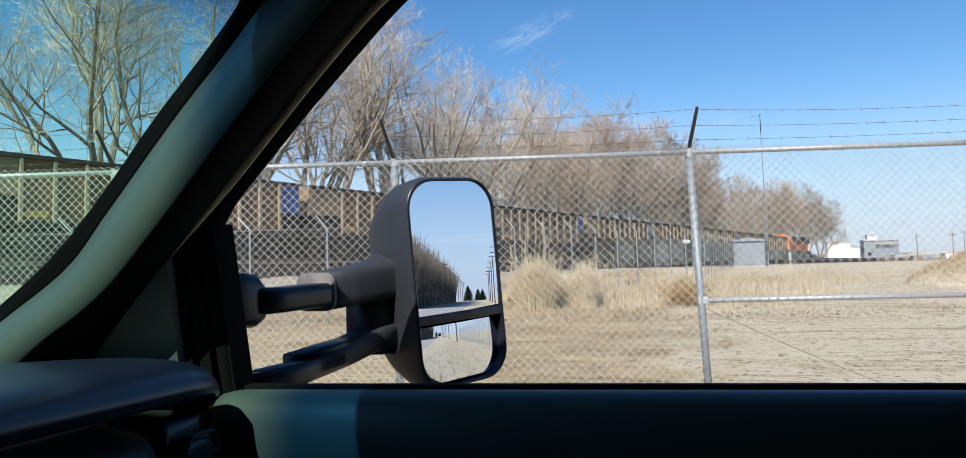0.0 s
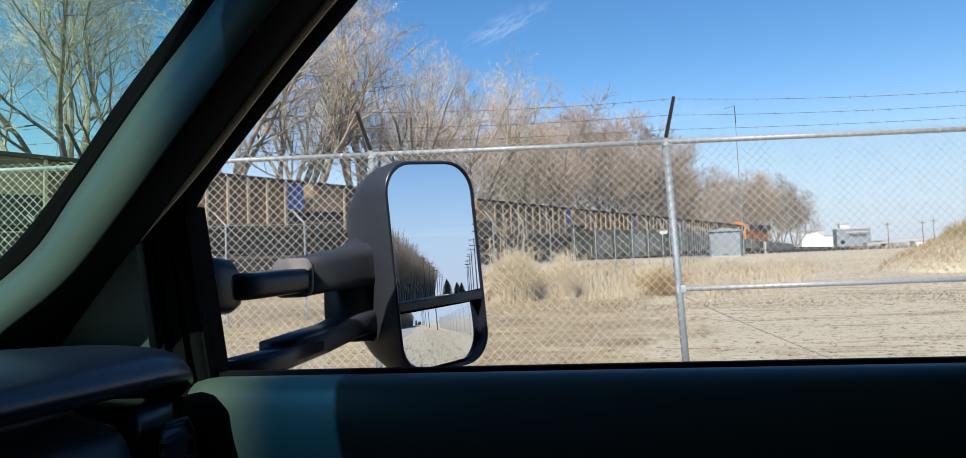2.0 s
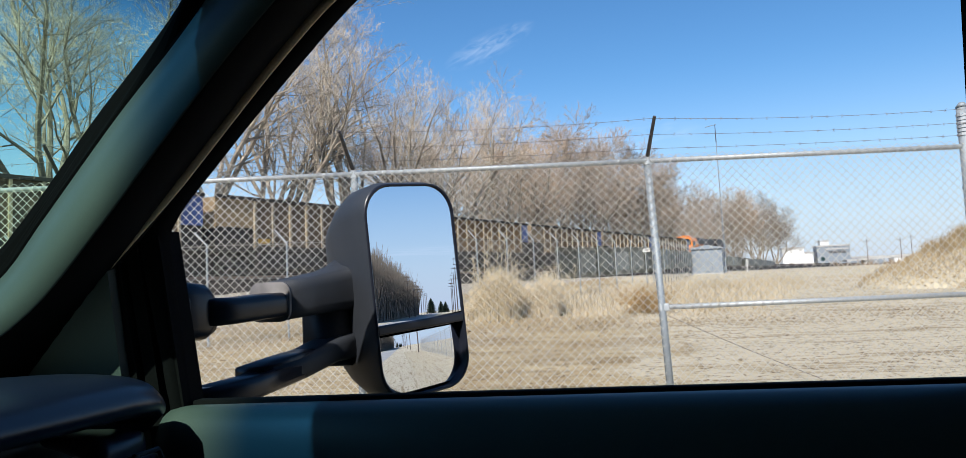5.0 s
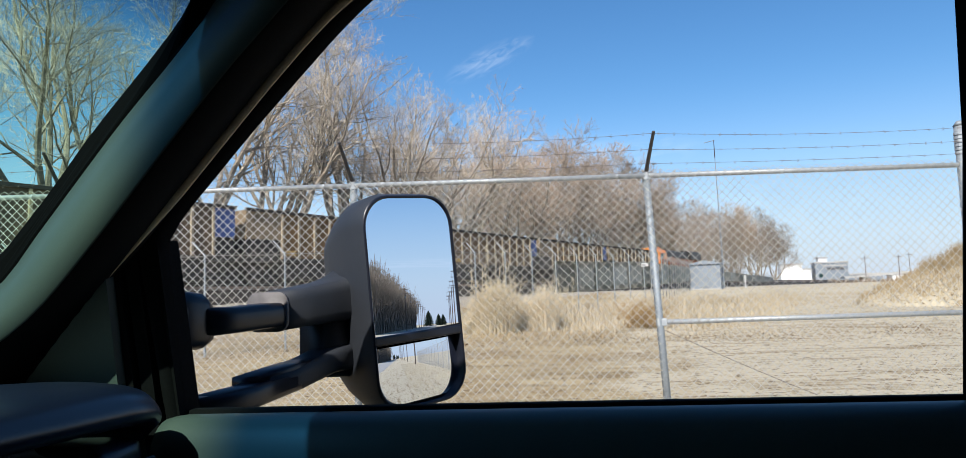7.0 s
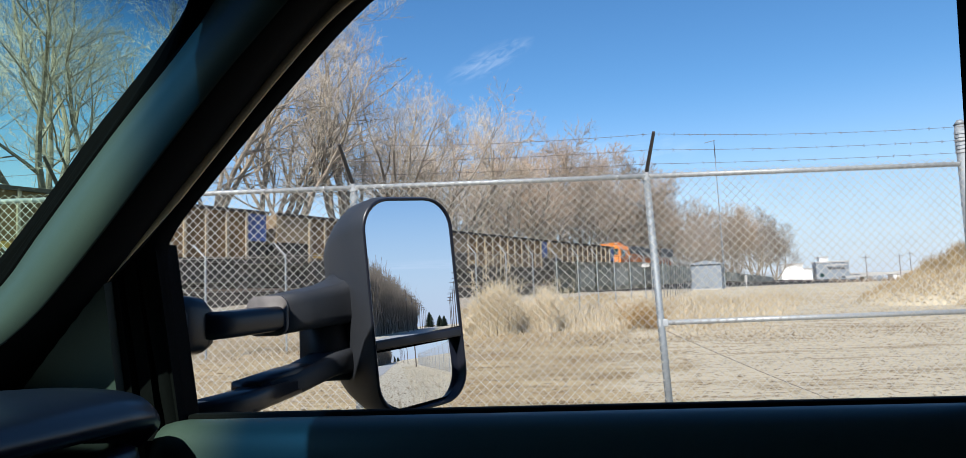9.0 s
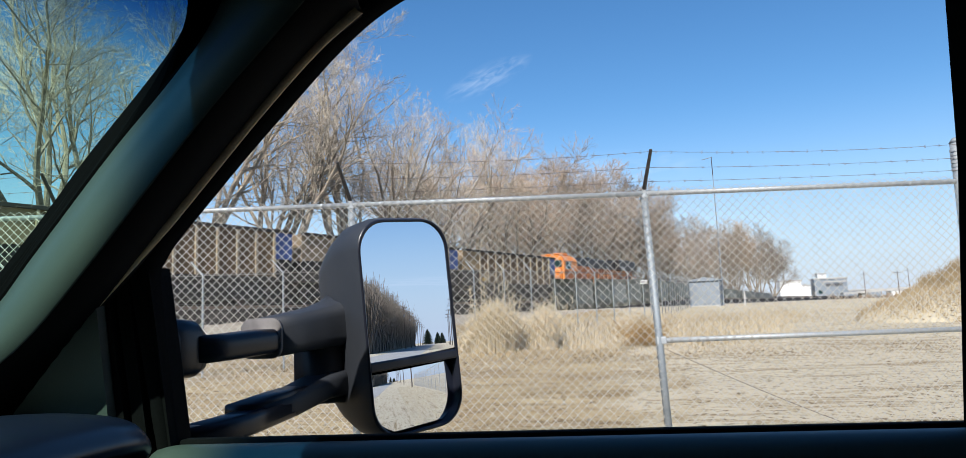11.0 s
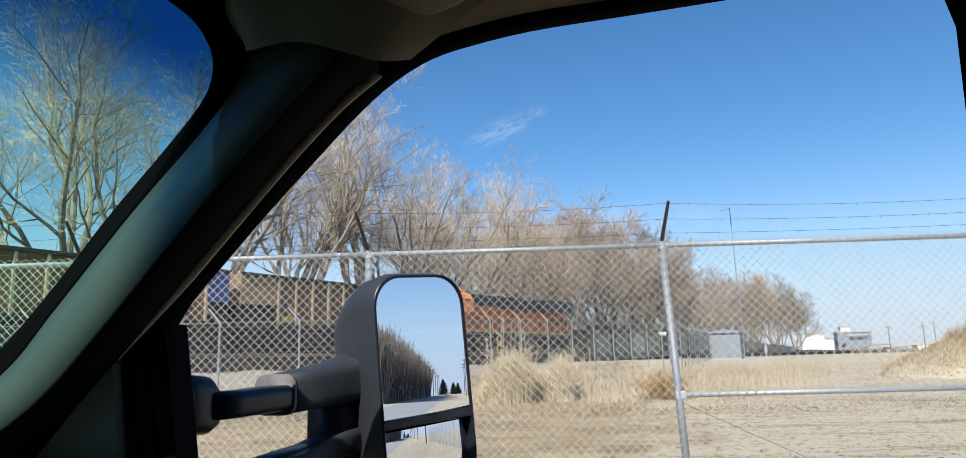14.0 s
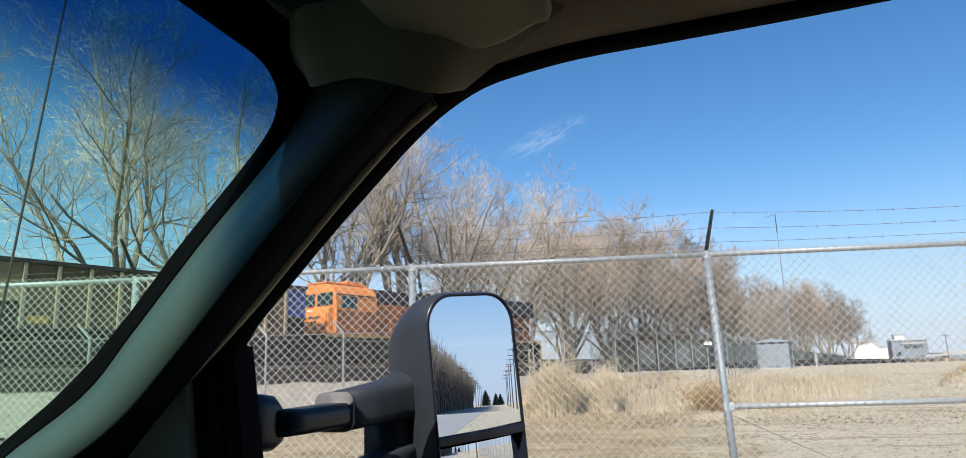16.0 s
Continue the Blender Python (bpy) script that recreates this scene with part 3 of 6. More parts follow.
    corner = spline([(-0.408, 1.048, 1.884), (-0.372, 0.966, 1.857), (-0.333, 0.960, 1.860), (-0.302, 0.960, 1.853), (-0.268, 0.99, 1.846), (-0.262, 1.085, 1.872)], 14)
    upper = spline([(-0.394, 0.95, 1.906), (-0.36, 0.90, 1.922), (-0.32, 0.89, 1.934), (-0.28, 0.89, 1.940), (-0.21, 0.93, 1.944), (-0.15, 1.02, 1.925)], 14)
    bm = loft(bmesh.new(), [corner, [c * 0.5 + u * 0.5 + Vector((0, -0.008, -0.004)) for c, u in zip(corner, upper)], upper])
    part("header_corner", bm, headliner_cloth, truck, "olive cloth corner above the windscreen pillar", True)
    shape = spline([(-0.285, 0.42, 0), (-0.292, 0.90, 0), (-0.291, 0.964, 0), (-0.281, 1.001, 0), (-0.252, 1.014, 0), (-0.211, 0.994, 0), (-0.166, 0.933, 0), (-0.140, 0.86, 0), (-0.135, 0.42, 0)], 40)
    mid = Vector((-0.22, 0.7, 0))
    rows = []
    for z, k in ((1.902, 0.93), (1.897, 0.985), (1.890, 1.0), (1.883, 0.985), (1.879, 0.93)):
        ring = [mid + (p - mid) * k for p in shape]
        rows.append([(p.x, p.y, z - 0.12 * (p.x + 0.29) + 0.012) for p in ring + ring[:1]])
    bm = loft(bmesh.new(), rows)
    for row in (rows[0], rows[-1]):
        bm.faces.new([bm.verts.new(v) for v in row[:-1]])
    bmesh.ops.remove_doubles(bm, verts=bm.verts[:], dist=1e-5)
    bmesh.ops.recalc_face_normals(bm, faces=bm.faces[:])
    part("sun_visor", bm, headliner_cloth, truck, "brown cloth sun visor folded against the roof", True)
    # outer shell: roof, rear wall, far door, floor
    part("roof_shell", boxes((-0.36, 1.35, MID - 1.02, MID + 0.74, 1.975, 2.0), bevel=0.01), truck_paint, truck)
    # unseen lip, added to stop sun leaking in above the windscreen
    part("roof_front_lip", boxes((-0.450, -0.335, MID - 1.0, MID + 0.72, 1.914, 2.0), bevel=0.01), truck_paint, truck)
    # unseen walls, built without windows to keep light out of the cab
    part("rear_wall", boxes((1.28, 1.34, MID - 0.95, MID + 0.66, 0.6, 1.975)), dash_vinyl, truck)
    part("far_door", boxes((-0.9, 1.34, MID - 1.0, MID - 0.93, 0.6, 1.975)), dash_vinyl, truck)
    part("rear_quarter", boxes((0.43, 1.34, 0.96, 1.04, 0.6, 1.46), (0.40, 1.34, 0.88, 0.96, 1.46, 1.975)), dash_vinyl, truck)
    part("cab_floor", boxes((-1.6, 1.34, MID - 0.98, MID + 0.98, 0.55, 0.6)), dash_vinyl, truck)
    part("firewall", boxes((-1.62, -1.55, MID - 0.98, MID + 0.98, 0.55, 1.42)), dash_vinyl, truck)
    part("bonnet", prism([(-2.6, 1.30), (-1.9, 1.38), (-0.98, 1.42), (-0.98, 1.36), (-2.6, 1.2)], MID - 0.85, MID + 0.85), truck_paint, truck)
    part("far_pillar", prism([(-0.88, 1.44), (-0.80, 1.44), (-0.34, 1.92), (-0.42, 1.92)], 2 * MID - 1.10, 2 * MID - 1.20), trim_green, truck)
    # door trim: a padded sill that rolls over to the armrest
    line = [(1.300, 1.446), (1.272, 1.456), (1.235, 1.460), (1.205, 1.453), (1.188, 1.434), (1.182, 1.405), (1.190, 1.375), (1.205, 1.345), (1.20, 1.325), (1.165, 1.31), (1.145, 1.285), (1.14, 1.24), (1.16, 1.1), (1.18, 0.6)]
    bm = bmesh.new()
    prof = spline([(0, y, z) for y, z in line], 40)
    loft(bm, [[(x, p.y + inset * (1 if p.y < 1.25 else 0.3), p.z - inset * 0.25) for p in prof] for x, inset in ((-0.566, 0.035), (-0.556, 0.012), (-0.535, 0.0), (-0.3, 0.0), (0.1, 0.0), (0.44, 0.0))])
    bmesh.ops.recalc_face_normals(bm, faces=bm.faces[:])
    part("door_trim", bm, trim_green, truck, "green-grey padded door trim below the window", True)
    bm = bmesh.new()
    box(bm, -0.545, 0.30, 1.262, 1.283, 1.448, 1.463, 0.004)
    part("sill_seal", bm, seal_shade_black, truck, "black window sill seal")
    part("door_skin", boxes((-0.9, 0.43, 1.29, 1.325, 0.6, 1.449), bevel=0.008), truck_paint, truck)
    # dashboard
    line = [(-1.02, 1.44), (-0.90, 1.478), (-0.76, 1.500), (-0.62, 1.508), (-0.550, 1.506), (-0.514, 1.499), (-0.500, 1.486), (-0.500, 1.474), (-0.513, 1.468), (-0.548, 1.466)]
    prof = spline([(x, 0, z) for x, z in line], 34)
    ends = [(MID - 0.80, 0), (0.5, 0), (0.9, 0), (1.05, 0), (1.105, 0.004), (1.135, 0.014), (1.15, 0.034)]
    bm = bmesh.new()
    loft(bm, [[(p.x - inset * (1.0 if p.x > -0.6 else 0.3), y, p.z - inset * (0.7 if p.x > -0.85 else 0)) for p in prof] for y, inset in ends])
    bmesh.ops.recalc_face_normals(bm, faces=bm.faces[:])
    part("dashboard_pad", bm, dash_vinyl, truck, "dark blue-black padded vinyl dashboard top", True)
    line = [(-0.56, 1.468), (-0.572, 1.452), (-0.545, 1.442), (-0.522, 1.425), (-0.512, 1.36), (-0.535, 1.25), (-0.60, 1.05), (-0.75, 0.9)]
    prof = spline([(x, 0, z) for x, z in line], 24)
    bm = bmesh.new()
    loft(bm, [[(p.x - inset, y, p.z) for p in prof] for y, inset in ((MID - 0.8, 0), (0.6, 0), (1.0, 0), (1.03, 0.004), (1.045, 0.02))])
    bmesh.ops.recalc_face_normals(bm, faces=bm.faces[:])
    part("dashboard_face", bm, dash_grey, truck, "dark grey dashboard fascia", True)
    part("dashboard_end", boxes((-0.95, -0.530, 1.05, 1.14, 0.95, 1.452), bevel=0.015), dash_vinyl, truck, smooth=True)
    vent = part("air_vent", boxes((-0.535, -0.512, 1.062, 1.128, 1.345, 1.432), bevel=0.010), dash_vinyl, truck, "black end air vent", True)
    ring = [(1.060, 1.340), (1.060, 1.420), (1.072, 1.434), (1.118, 1.434), (1.130, 1.420), (1.130, 1.340)]
    bm = bmesh.new()
    for (a, b), (c, d) in zip(ring, ring[1:]):
        tube(bm, (-0.512, a, b), (-0.512, c, d), 0.0022, n=6)
    part("vent_rim", bm, dash_grey, vent, "grey vent surround")
    for z in (1.36, 1.378, 1.396, 1.414):
        part("vent_slat", boxes((-0.52, -0.508, 1.068, 1.122, z, z + 0.004)), dash_vinyl, vent)
    # radio aerial on the wing
    part("radio_aerial", tube(bmesh.new(), (-0.935, 1.25, 1.25), (-0.795, 1.25, 2.4), 0.0022, 0.0014, n=6), arm_dark, truck, "thin black whip aerial")
    part("front_wing", boxes((-2.6, -0.95, 1.1, 1.33, 0.8, 1.36), bevel=0.04), truck_paint, truck)
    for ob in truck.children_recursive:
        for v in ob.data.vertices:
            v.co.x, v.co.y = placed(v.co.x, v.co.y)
    return truck


def rounded(w0, w1, h0, h1, r, n=6):
    """A rectangle with rounded corners, anticlockwise, in two axes."""
    out = []
    for cx, cy, a in ((w1 - r, h1 - r, 0), (w0 + r, h1 - r, 90), (w0 + r, h0 + r, 180), (w1 - r, h0 + r, 270)):
        out += [(cx + r * math.cos(radians(a + 90 * i / n)), cy + r * math.sin(radians(a + 90 * i / n))) for i in range(n + 1)]
    return out


def make_mirror(truck):
    """Telescopic towing mirror. Its own axes: x across the glass outwards, y out of the glass's back, z up."""
    nrm = Vector((0.784, -0.621, 0.024)).normalized()
    across = Vector((0, 0, 1)).cross(nrm).normalized()
    up = nrm.cross(across)
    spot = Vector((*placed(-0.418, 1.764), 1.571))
    m = Matrix((across, -nrm, up)).transposed().to_4x4()
    m.translation = spot
    lean = Matrix.Rotation(radians(-4.0), 4, "Y")
    m = m @ lean
    # housing: rounded shell, deep at the back
    bm = bmesh.new()
    rows = []
    for y, w, h, r, shift in ((-0.012, 0.0, 0.0, 0.046, 0), (0.004, 0.004, 0.004, 0.048, 0), (0.05, 0.003, 0.002, 0.05, 0), (0.085, -0.001, -0.007, 0.055, 0), (0.112, -0.006, -0.022, 0.055, 0), (0.132, -0.018, -0.042, 0.05, 0), (0.144, -0.045, -0.07, 0.03, 0)):
        ring = rounded(-0.088 - w + shift, 0.073 + w + shift, -0.155 - h, 0.152 + h, r, 7)
        rows.append([(x, y, z) for x, z in ring] + [(ring[0][0], y, ring[0][1])])
    loft(bm, rows)
    bmesh.ops.remove_doubles(bm, verts=bm.verts[:], dist=1e-5)
    last = [v for v in bm.verts if abs(v.co.y - 0.144) < 1e-5]
    bmesh.ops.contextual_create(bm, geom=last)
    bmesh.ops.recalc_face_normals(bm, faces=bm.faces[:])
    housing = part("side_mirror", bm, mirror_plastic, truck, "large black textured towing mirror on two extended arms", True)
    housing.matrix_local = m
    bm = bmesh.new()
    rows = []
    for y, w in ((-0.012, 0.0), (-0.015, -0.0015), (-0.013, -0.004), (0.004, -0.006)):
        ring = rounded(-0.088 - w, 0.073 + w, -0.155 - w, 0.152 + w, 0.044, 7)
        rows.append([(x, y, z) for x, z in ring] + [(ring[0][0], y, ring[0][1])])
    loft(bm, rows)
    bmesh.ops.recalc_face_normals(bm, faces=bm.faces[:])
    part("mirror_bezel", bm, arm_plastic, housing, "black bezel", True)
    part("mirror_backing", boxes((-0.068, 0.054, 0.004, 0.012, -0.135, 0.130)), frit_black, housing)
    ring = rounded(-0.0865, 0.0705, -0.046, 0.149, 0.040, 7)
    ring = [p for p in ring if p[1] > 0.05] + [(-0.0865, -0.050), (0.0705, -0.045)]
    bm = bmesh.new()
    bm.faces.new([bm.verts.new((x, -0.0115, z)) for x, z in ring])
    part("mirror_glass", bm, mirror_glass, housing, "flat upper mirror glass")
    part("divider_bar", boxes((-0.0865, 0.0705, -0.014, 0.006, -0.061, -0.047), bevel=0.003), arm_plastic, housing)
    bm = bmesh.new()
    rows = []
    for j in range(15):
        z = -0.064 - 0.082 * j / 14
        half = 0.0755 - (0.030 * max(0.0, (j - 9) / 5) ** 2.2)
        rows.append([(x, -0.0045 + 0.085 * x - 0.5 * (0.0075 - (x * x + (z + 0.105) ** 2) / 0.95), z) for x in [-0.008 + half * (i / 9 - 1) for i in range(19)]])
    loft(bm, rows)
    bmesh.ops.recalc_face_normals(bm, faces=bm.faces[:])
    part("spotter_glass", bm, mirror_glass, housing, "convex lower spotter mirror glass", True)
    # arms in the truck's axes, carried as pieces of the mirror
    inv = m.inverted()

    def arm(name, path, prof, mat, label=""):
        """A bar of rounded section along a line of points."""
        bm = bmesh.new()
        rows = []
        for p, k in path:
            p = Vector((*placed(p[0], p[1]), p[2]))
            rows.append([inv @ (p + Vector((dx * k, 0, dz * k))) for dx, dz in prof + prof[:1]])
        loft(bm, rows)
        for e in (0, -1):
            bm.faces.new([bm.verts.new(v) for v in rows[e][:-1]])
        bmesh.ops.remove_doubles(bm, verts=bm.verts[:], dist=1e-6)
        bmesh.ops.recalc_face_normals(bm, faces=bm.faces[:])
        return part(name, bm, mat, housing, label, True)

    flat = rounded(-0.026, 0.026, -0.025, 0.024, 0.013, 4)
    slim = rounded(-0.024, 0.024, -0.017, 0.017, 0.010, 3)
    arm("upper_arm", [((-0.590, 1.37, 1.552), 1), ((-0.572, 1.42, 1.552), 0.92), ((-0.548, 1.56, 1.557), 0.92), ((-0.545, 1.60, 1.558), 0.9)], slim, arm_plastic, "black upper telescopic arm")
    arm("upper_sleeve", [((-0.556, 1.528, 1.560), 1.02), ((-0.545, 1.60, 1.565), 1.08), ((-0.530, 1.68, 1.571), 1.18), ((-0.520, 1.72, 1.576), 1.32), ((-0.510, 1.745, 1.580), 1.6)], flat, mirror_plastic, "textured sleeve of the upper arm")
    arm("sleeve_lip", [((-0.557, 1.524, 1.560), 1.05), ((-0.556, 1.530, 1.560), 1.05)], flat, worn_edge, "worn grey sleeve lip")
    arm("lower_arm", [((-0.592, 1.36, 1.448), 0.95), ((-0.565, 1.46, 1.457), 0.85), ((-0.545, 1.57, 1.470), 0.85)], slim, arm_plastic, "black lower telescopic arm")
    arm("lower_sleeve", [((-0.562, 1.50, 1.463), 0.95), ((-0.545, 1.58, 1.473), 0.95), ((-0.53, 1.67, 1.488), 1.0), ((-0.515, 1.735, 1.492), 1.1)], slim, mirror_plastic, "textured sleeve of the lower arm")
    arm("lower_clip", [((-0.570, 1.482, 1.470), 0.9), ((-0.55, 1.56, 1.480), 0.85), ((-0.535, 1.64, 1.488), 0.7)], rounded(-0.020, 0.024, -0.004, 0.012, 0.003, 2), arm_plastic)
    arm("knuckle", [((-0.612, 1.30, 1.552), 1.0), ((-0.606, 1.345, 1.552), 1.5), ((-0.600, 1.375, 1.550), 1.5), ((-0.592, 1.39, 1.548), 1.1)], rounded(-0.022, 0.020, -0.020, 0.024, 0.010, 3), arm_plastic, "black arm knuckle")
    arm("lower_knuckle", [((-0.612, 1.30, 1.444), 1.0), ((-0.602, 1.36, 1.446), 1.1), ((-0.585, 1.385, 1.448), 1.0)], rounded(-0.022, 0.020, -0.018, 0.018, 0.010, 3), arm_plastic)
    arm("mount_plate", [((-0.590, 1.285, 1.50), 1), ((-0.600, 1.32, 1.50), 1), ((-0.598, 1.345, 1.50), 0.9)], rounded(-0.030, 0.022, -0.075, 0.085, 0.014, 3), mirror_plastic, "door mounting plate")
    arm("head_link", [((-0.545, 1.665, 1.515), 1), ((-0.515, 1.745, 1.515), 1.1)], rounded(-0.018, 0.018, -0.050, 0.050, 0.008, 3), mirror_plastic)


def make_cab():
    make_mirror(make_truck())


make_cab()


# ---- fences ----
def chain_link(w, h, pitch, r):
    """Woven wires: each runs up in a zigzag and hooks its neighbours at the corners. Thin three-sided strands."""
    half = pitch / 2
    n, rows = round(w / half), int(h / half)
    half_x = w / n
    verts, faces = [], []
    for i in range(n):
        base = len(verts)
        for j in range(rows + 1):
            right = (i + j) % 2
            x = (i + right) * half_x + (-0.3 if right else 0.3) * r
            y = (1 if right else -1) * r * 0.8
            z = j * half
            if j == rows:
                z -= half * 0.3
            for k in range(3):
                a = radians(120 * k)
                verts.append((x + r * math.cos(a) * 0.75 + (r * 0.75 * math.cos(a)), y + r * math.sin(a), z))
        for j in range(rows):
            for k in range(3):
                a, b = base + j * 3 + k, base + j * 3 + (k + 1) % 3
                faces.append((a, b, b + 3, a + 3))
    return verts, faces


def barbed(bm, a, b, sag, r=0.0015, step=0.125):
    a, b = Vector(a), Vector(b)
    n = max(2, int((b - a).length / 0.3))
    pts = [a.lerp(b, i / n) - Vector((0, 0, sag * 4 * (i / n) * (1 - i / n))) for i in range(n + 1)]
    for p, q in zip(pts, pts[1:]):
        tube(bm, p, q, r, n=4, caps=False)
    k = int((b - a).length / step)
    for i in range(k):
        u = (i + 0.5) / k
        p = a.lerp(b, u) - Vector((0, 0, sag * 4 * u * (1 - u)))
        w = random.uniform(-0.6, 0.6)
        for d in (Vector((0.007, 0.005, 0.014)), Vector((-0.007, 0.006, 0.013))):
            d = Matrix.Rotation(w, 3, "X") @ d
            tube(bm, p - d, p + d, 0.0015, 0.0008, n=3, caps=False)
    return bm


def make_front_fence():
    m = pose(*placed(-0.30, 9.50), 0.06, 0, 0, 9.1)
    fence = thing("chain_link_fence", "galvanised chain-link fence with three barbed wire strands, round the dirt lot", "fence", m)
    S, H, LAST = 2.44, 2.45, 2.62
    mesh = rail = None
    leans = {0: (-0.10, 0.03), -1: (-0.02, 0.0)}
    for k in range(-6, 2):
        x = S * k
        if k == 1:
            x = LAST
            bm = tube(bmesh.new(), (x, 0.02, -0.1), (x, 0.02, H + 0.33), 0.044, n=14)
            tube(bm, (x, 0.02, H + 0.33), (x, 0.02, H + 0.37), 0.05, 0.02, n=14)
            post = part("terminal_post", bm, post_grey, fence, "thick galvanised terminal post with tension bands", True)
            for i in range(9):
                z = H + 0.25 - i * 0.032 if i < 6 else H - 0.35 * (i - 5)
                part("tension_band", tube(bmesh.new(), (x, 0.02, z), (x, 0.02, z + 0.022), 0.049, n=14), galvanised, post)
            continue
        dx, dy = leans.get(k, (random.uniform(-0.02, 0.02), 0))
        part("fence_post", tube(bmesh.new(), (x - dx, 0.03 - dy, -0.1), (x, 0.03, H - 0.02), 0.03, n=12), post_grey, fence, smooth=True)
        arm = bmesh.new()
        tube(arm, (x, 0.03, H - 0.03), (x, 0.03, H + 0.03), 0.036, n=10)
        part("post_cap", arm, galvanised, fence)
        arm = bmesh.new()
        tx = x + (0.02 if k == 0 else -0.06 if k == -1 else 0)
        tube(arm, (x, 0.03, H + 0.02), (tx, -0.24, H + 0.315), 0.017, 0.013, n=6)
        part("barbed_wire_arm", arm, arm_dark, fence, "dark angled barbed wire arm")
    for k in range(-6, 1):
        x = S * k
        if mesh is None:
            mesh = part("chain_link_mesh", chain_link(S, 2.50, 0.0718, 0.0024), wire_galvanised, fence, "woven galvanised wire mesh")
            mesh.matrix_local = pose(x, -0.008, 0.03)
            rail = part("top_rail", tube(bmesh.new(), (0.0, 0, 0), (S, 0, 0), 0.021, n=12), galvanised, fence, smooth=True)
            rail.matrix_local = pose(x, 0.018, H)
        elif k == 0:
            part("chain_link_mesh", chain_link(LAST, 2.50, 0.0718, 0.0024), wire_galvanised, fence, "woven galvanised wire mesh").matrix_local = pose(x, -0.008, 0.03)
            part("top_rail", tube(bmesh.new(), (0, 0, 0), (LAST, 0, 0), 0.021, n=12), galvanised, fence, smooth=True).matrix_local = pose(x, 0.018, H)
        else:
            like(mesh, pose(x, -0.008, 0.03), fence)
            like(rail, pose(x, 0.018, H), fence)
        for j, (y, z) in enumerate(((-0.05, 0.09), (-0.14, 0.19), (-0.235, 0.30))):
            part("barbed_wire", barbed(bmesh.new(), (x, y, H + z), (x + (S if k < 0 else LAST), y * (1 if k < 0 else 0.2), H + z), 0.012 + 0.008 * j), rusty_wire, fence)
        for i in range(5):
            u = x + S * (i + 0.5) / 5
            part("wire_tie", rod((u - 0.004, 0.018, H), (u + 0.004, 0.018, H), 0.0235), galvanised, fence)
    part("brace_rail", tube(bmesh.new(), (0.03, 0.02, 1.24), (LAST - 0.04, 0.02, 1.24), 0.021, n=12), galvanised, fence, "galvanised mid-height brace rail", True)
    part("rail_cup", boxes((0.02, 0.10, -0.012, 0.052, 1.208, 1.272), bevel=0.01), galvanised, fence)
    bm = bmesh.new()
    pts = [Vector((0.05, 0.0, 1.19)).lerp(Vector((LAST - 0.05, 0.02, 0.12)), i / 10) - Vector((0, 0, 0.05 * math.sin(math.pi * i / 10))) for i in range(11)]
    for a, b in zip(pts, pts[1:]):
        tube(bm, a, b, 0.0030, n=5, caps=False)
    part("truss_rod", bm, rusty_wire, fence, "thin rusty diagonal truss rod")


BACK = [placed(*p) for p in ((-16.6, 18.8), (-10.8, 25.6), (-8.6, 28.3), (-1.95, 57.6), (0.6, 112), (22, 300))]


def along(points, step):
    """Places at even steps along a line of straight pieces, with headings in degrees."""
    out, carry = [], 0.0
    for a, b in zip(points, points[1:]):
        a, b = Vector(a), Vector(b)
        d = (b - a).length
        s = carry
        while s < d:
            p = a.lerp(b, s / d)
            out.append((p.x, p.y, math.degrees(math.atan2(b.y - a.y, b.x - a.x))))
            s += step
        carry = s - d
    return out


